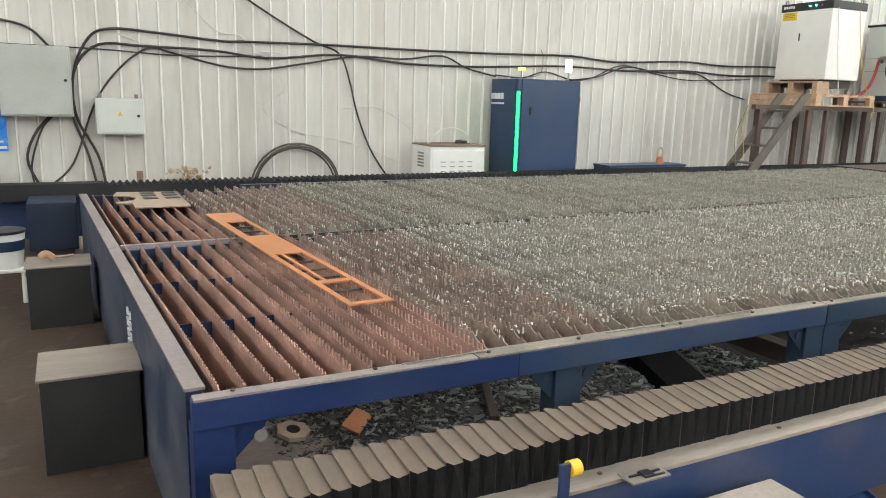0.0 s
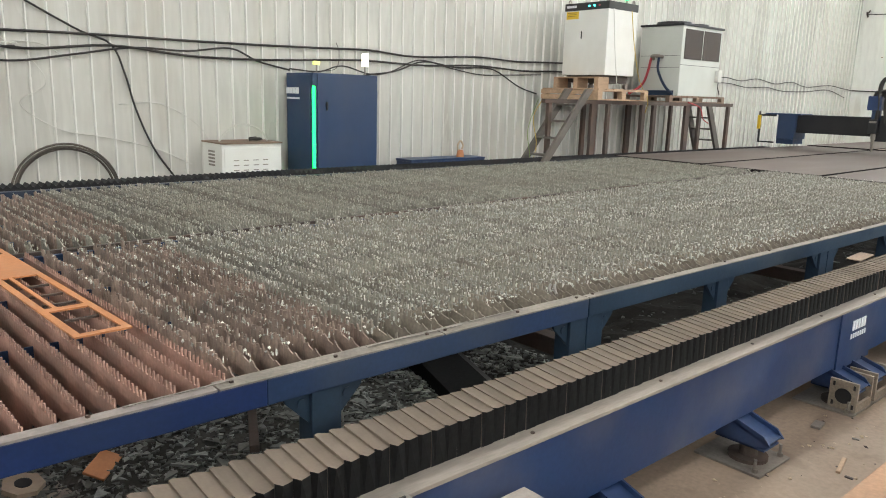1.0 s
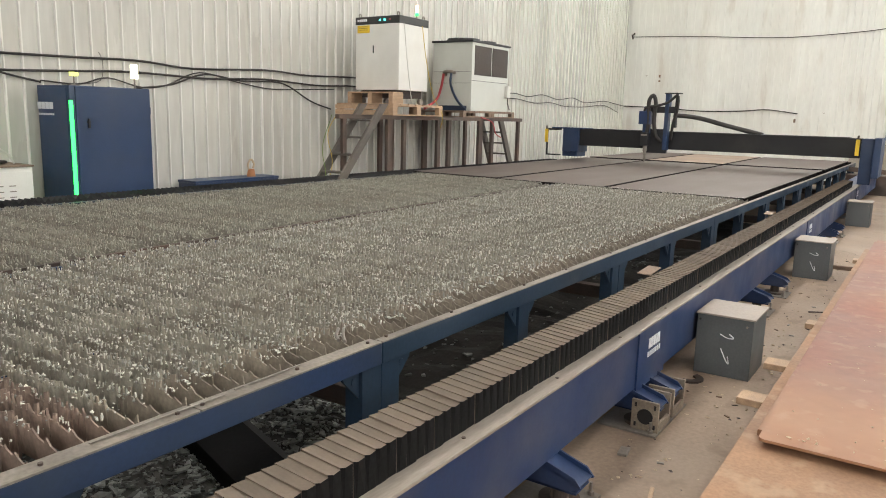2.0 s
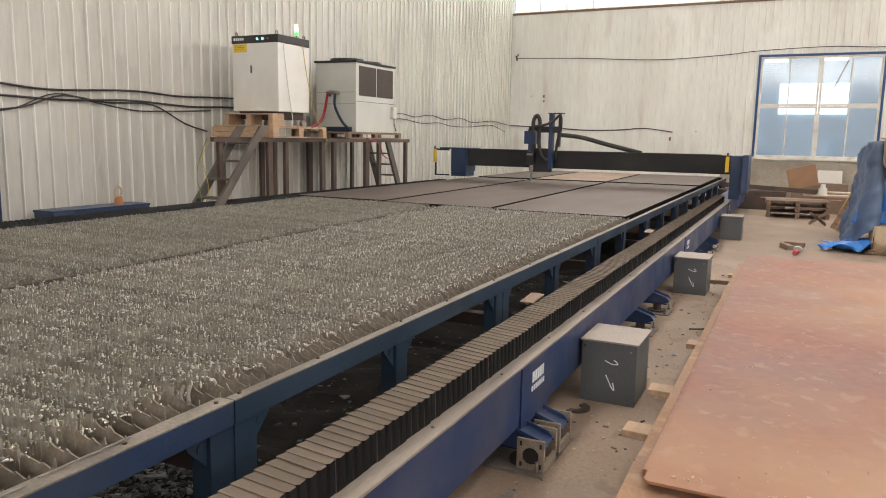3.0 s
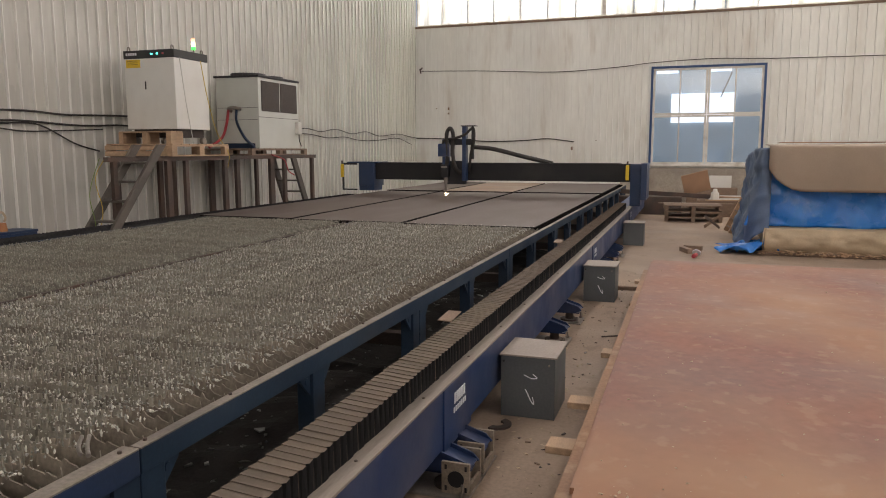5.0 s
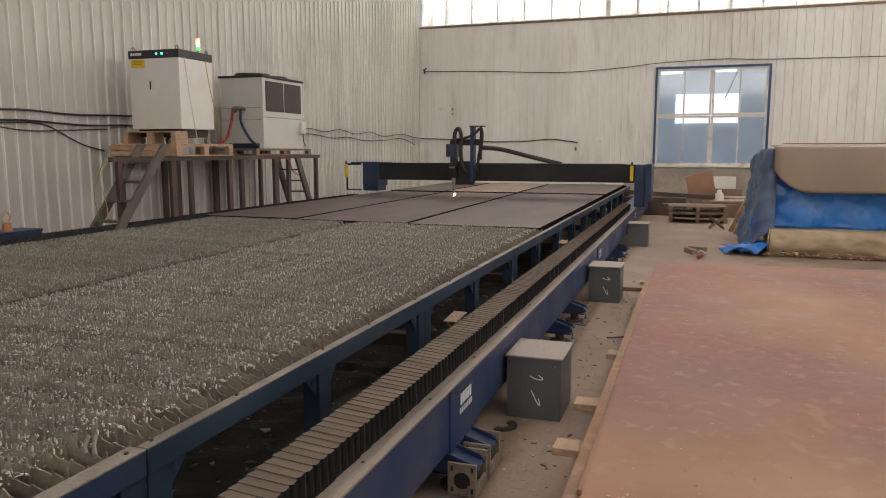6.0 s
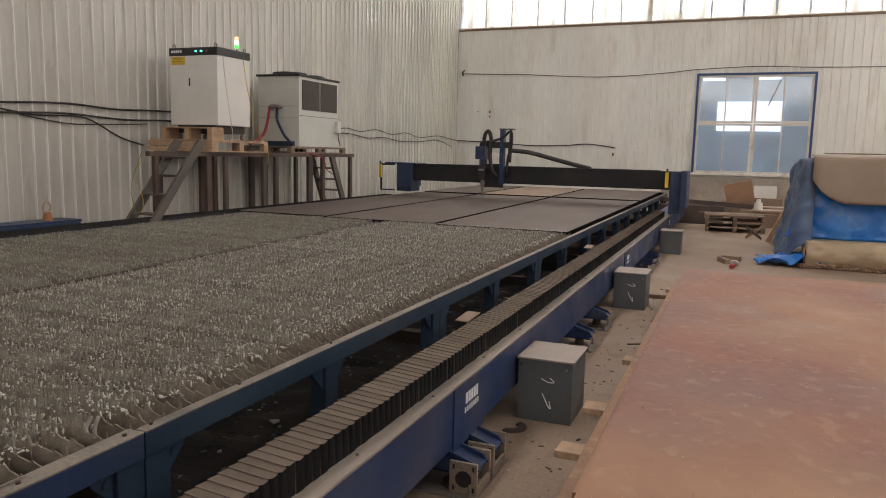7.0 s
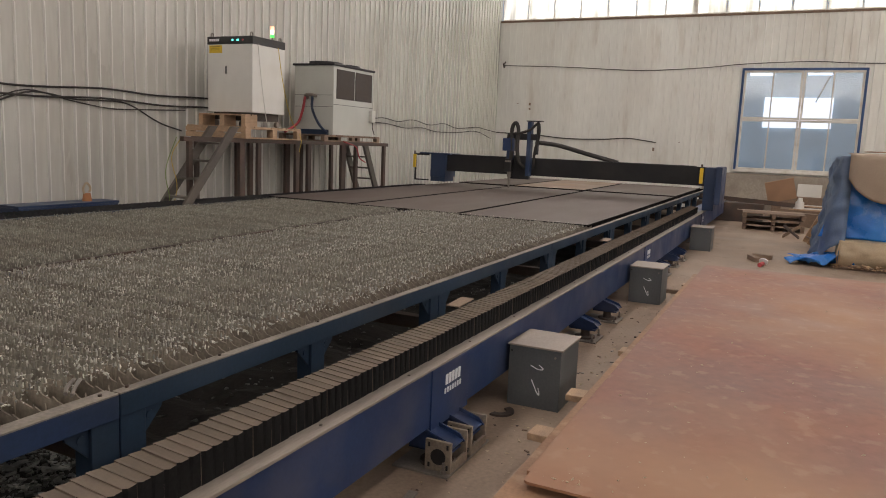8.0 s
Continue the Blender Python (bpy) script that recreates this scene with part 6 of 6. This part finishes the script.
solo("steel_plate", vs, M_PLATE, "rust-brown steel plate on top of the stack", "steel plate", "stacked plates")
solo("steel_plate", box(B(), 3.9, 10.6, -3.2, 0.53, PLZ - 0.043, PLZ - 0.013, 0.003), M_PLATE, "rust-brown steel plate inside the stack", "steel plate", "stacked plates")
for x, a in ((0.4, 0.05), (2.4, 0.10), (4.66, 0.185), (5.41, 0.185), (6.57, 0.115), (8.5, 0.05), (9.9, 0.10)):
    solo("timber_sleeper", box(B(), -0.075, 0.075, -3.2, 0.58 + a, 0.222, 0.262, 0.006), M_WOOD, "rough pine sleeper under the steel plates", "sleeper", "sleepers under the plates", m=pose(x, 0, 0, 0, 0, random.uniform(-3, 3)))
    solo("timber_block", box(B(), -0.12, 0.12, -3.2, 0.40, 0.0, 0.22, 0.006), M_OLDWOOD, "dark timber baulk under a sleeper", "timber", "baulks under the plates", m=pose(x, 0, 0))
for px, py, r, l in ((14.55, 0.12, 20, 0.40), (14.9, 0.0, 75, 0.32)):
    solo("timber_offcut", box(B(), -l / 2, l / 2, -0.05, 0.05, 0, 0.08, 0.008), M_OLDWOOD, "short weathered timber offcut on the floor", "timber", m=pose(px, py, 0, 0, 0, r))
disc = thing("angle_grinder", "small red angle grinder lying on the floor", "grinder", m=pose(14.0, -0.05, 0.0, 0, 0, 80))
part("body", tube(B(), [(0, 0.02, 0.04), (0, 0.12, 0.04), (0, 0.24, 0.04)], 0.035, 10), M_RED, disc)
part("disc", cyl(B(), 0, 0, -0.01, 0.01, 0.07, n=20, m=pose(0, -0.03, 0.07, 50)), M_PRINT, disc, "pale grinding disc")
rng = random.Random(44)
vs, fs = [], []
for k in range(420):
    lump(vs, fs, rng, (3.85 + 6.6 * rng.random() ** 3.2, rng.uniform(-3.0, 0.45), PLZ + 0.003), rng.choice((0.003, 0.004, 0.006, 0.011)), 0.5)
crumbs = bpy.data.meshes.new("plate_crumbs")
crumbs.from_pydata(vs, [], fs)
crumbs.materials.append(M_SACK)
tagged(new("plate_crumbs", crumbs), "small crumbs scattered on the steel plate", "crumbs", kind="stuff")
rng = random.Random(33)
for k in range(16):
    px, py = rng.uniform(2.8, 9.5), rng.uniform(0.72, 1.15)
    solo("floor_scrap", box(B(), -0.018, 0.018, -0.007, 0.007, 0, 0.008, 0.002), rng.choice((M_IRON, M_STEEL, M_OLDWOOD)), "small scrap of steel on the floor", "scrap", "scraps on the floor", m=pose(px, py, 0, 0, 0, rng.uniform(0, 180)))
flange_bm = B()
prism(flange_bm, [(0.10 * math.cos(a), 0.10 * math.sin(a)) for a in (math.pi * k / 10 for k in range(11))] + [(0.05 * math.cos(a), 0.05 * math.sin(a)) for a in (math.pi * (10 - k) / 10 for k in range(11))], 0.0, 0.014, m=pose(0, 0, 0, -90))
solo("floor_flange", flange_bm, M_IRON, "dark half ring flange lying on the floor by the beam", "flange", m=pose(5.47, 1.25, 0.014, 0, 0, 160))
rng = random.Random(71)
vs, fs = [], []
for k in range(420):
    lump(vs, fs, rng, (rng.uniform(2.6, 12.0), rng.uniform(0.66, 1.25), 0.004), rng.choice((0.004, 0.006, 0.009, 0.014)), 0.45)
grit = bpy.data.meshes.new("floor_grit")
grit.from_pydata(vs, [], fs)
grit.materials.append(M_SACK)
grit.materials.append(M_IRON)
for k, f in enumerate(grit.polygons):
    f.material_index = k // 8 % 3 == 0
tagged(new("floor_grit", grit), "small crumbs of slag and mortar scattered on the floor", "grit", kind="stuff")
solo("wood_splinter", box(B(), -0.09, 0.09, -0.01, 0.01, 0, 0.012, 0.003), M_WOOD, "pale wood splinter on the floor", "splinter", m=pose(3.72, 0.93, 0, 0, 0, 12))
solo("steel_flat", box(B(), -0.05, 0.05, -0.025, 0.025, 0, 0.015, 0.004), M_STEEL, "rusty flat steel piece beside a foot", "offcut", m=pose(4.1, 1.2, 0, 0, 0, 8))
solo("floor_rod", tube(B(), [(0, 0, 0.01), (0.3, -0.05, 0.012), (0.6, -0.02, 0.01)], 0.008, 6), M_IRON, "thin rusty rod on the floor", "rod", m=pose(8.0, 0.85, 0, 0, 0, -50))
solo("timber_strip", box(B(), -0.03, 0.03, -0.25, 0.25, 0, 0.05, 0.005), M_OLDWOOD, "timber strip on the floor by a steel box", "timber", m=pose(10.6, 0.72, 0, 0, 0, 5))


# ---- what moves ----
def motions():
    ys = [(0, 5.62), (3.5, 5.62), (4.0, 5.62), (4.5, 5.55), (5.0, 5.46), (5.2, 5.43), (6.3, 5.36), (6.5, 5.37), (7.0, 5.47), (7.5, 5.60), (8.0, 5.62)]
    walk(head, [(t, pose(GX, y - 0.05, 0)) for t, y in ys])
    burning, idle = pose(-0.2, 0.05, 0.80), pose(-0.19, 0.07, 1.33)
    walk(spark, [(0, idle), (4.75, idle), (4.85, burning), (6.9, burning), (7.0, idle), (8.0, idle)])


motions()
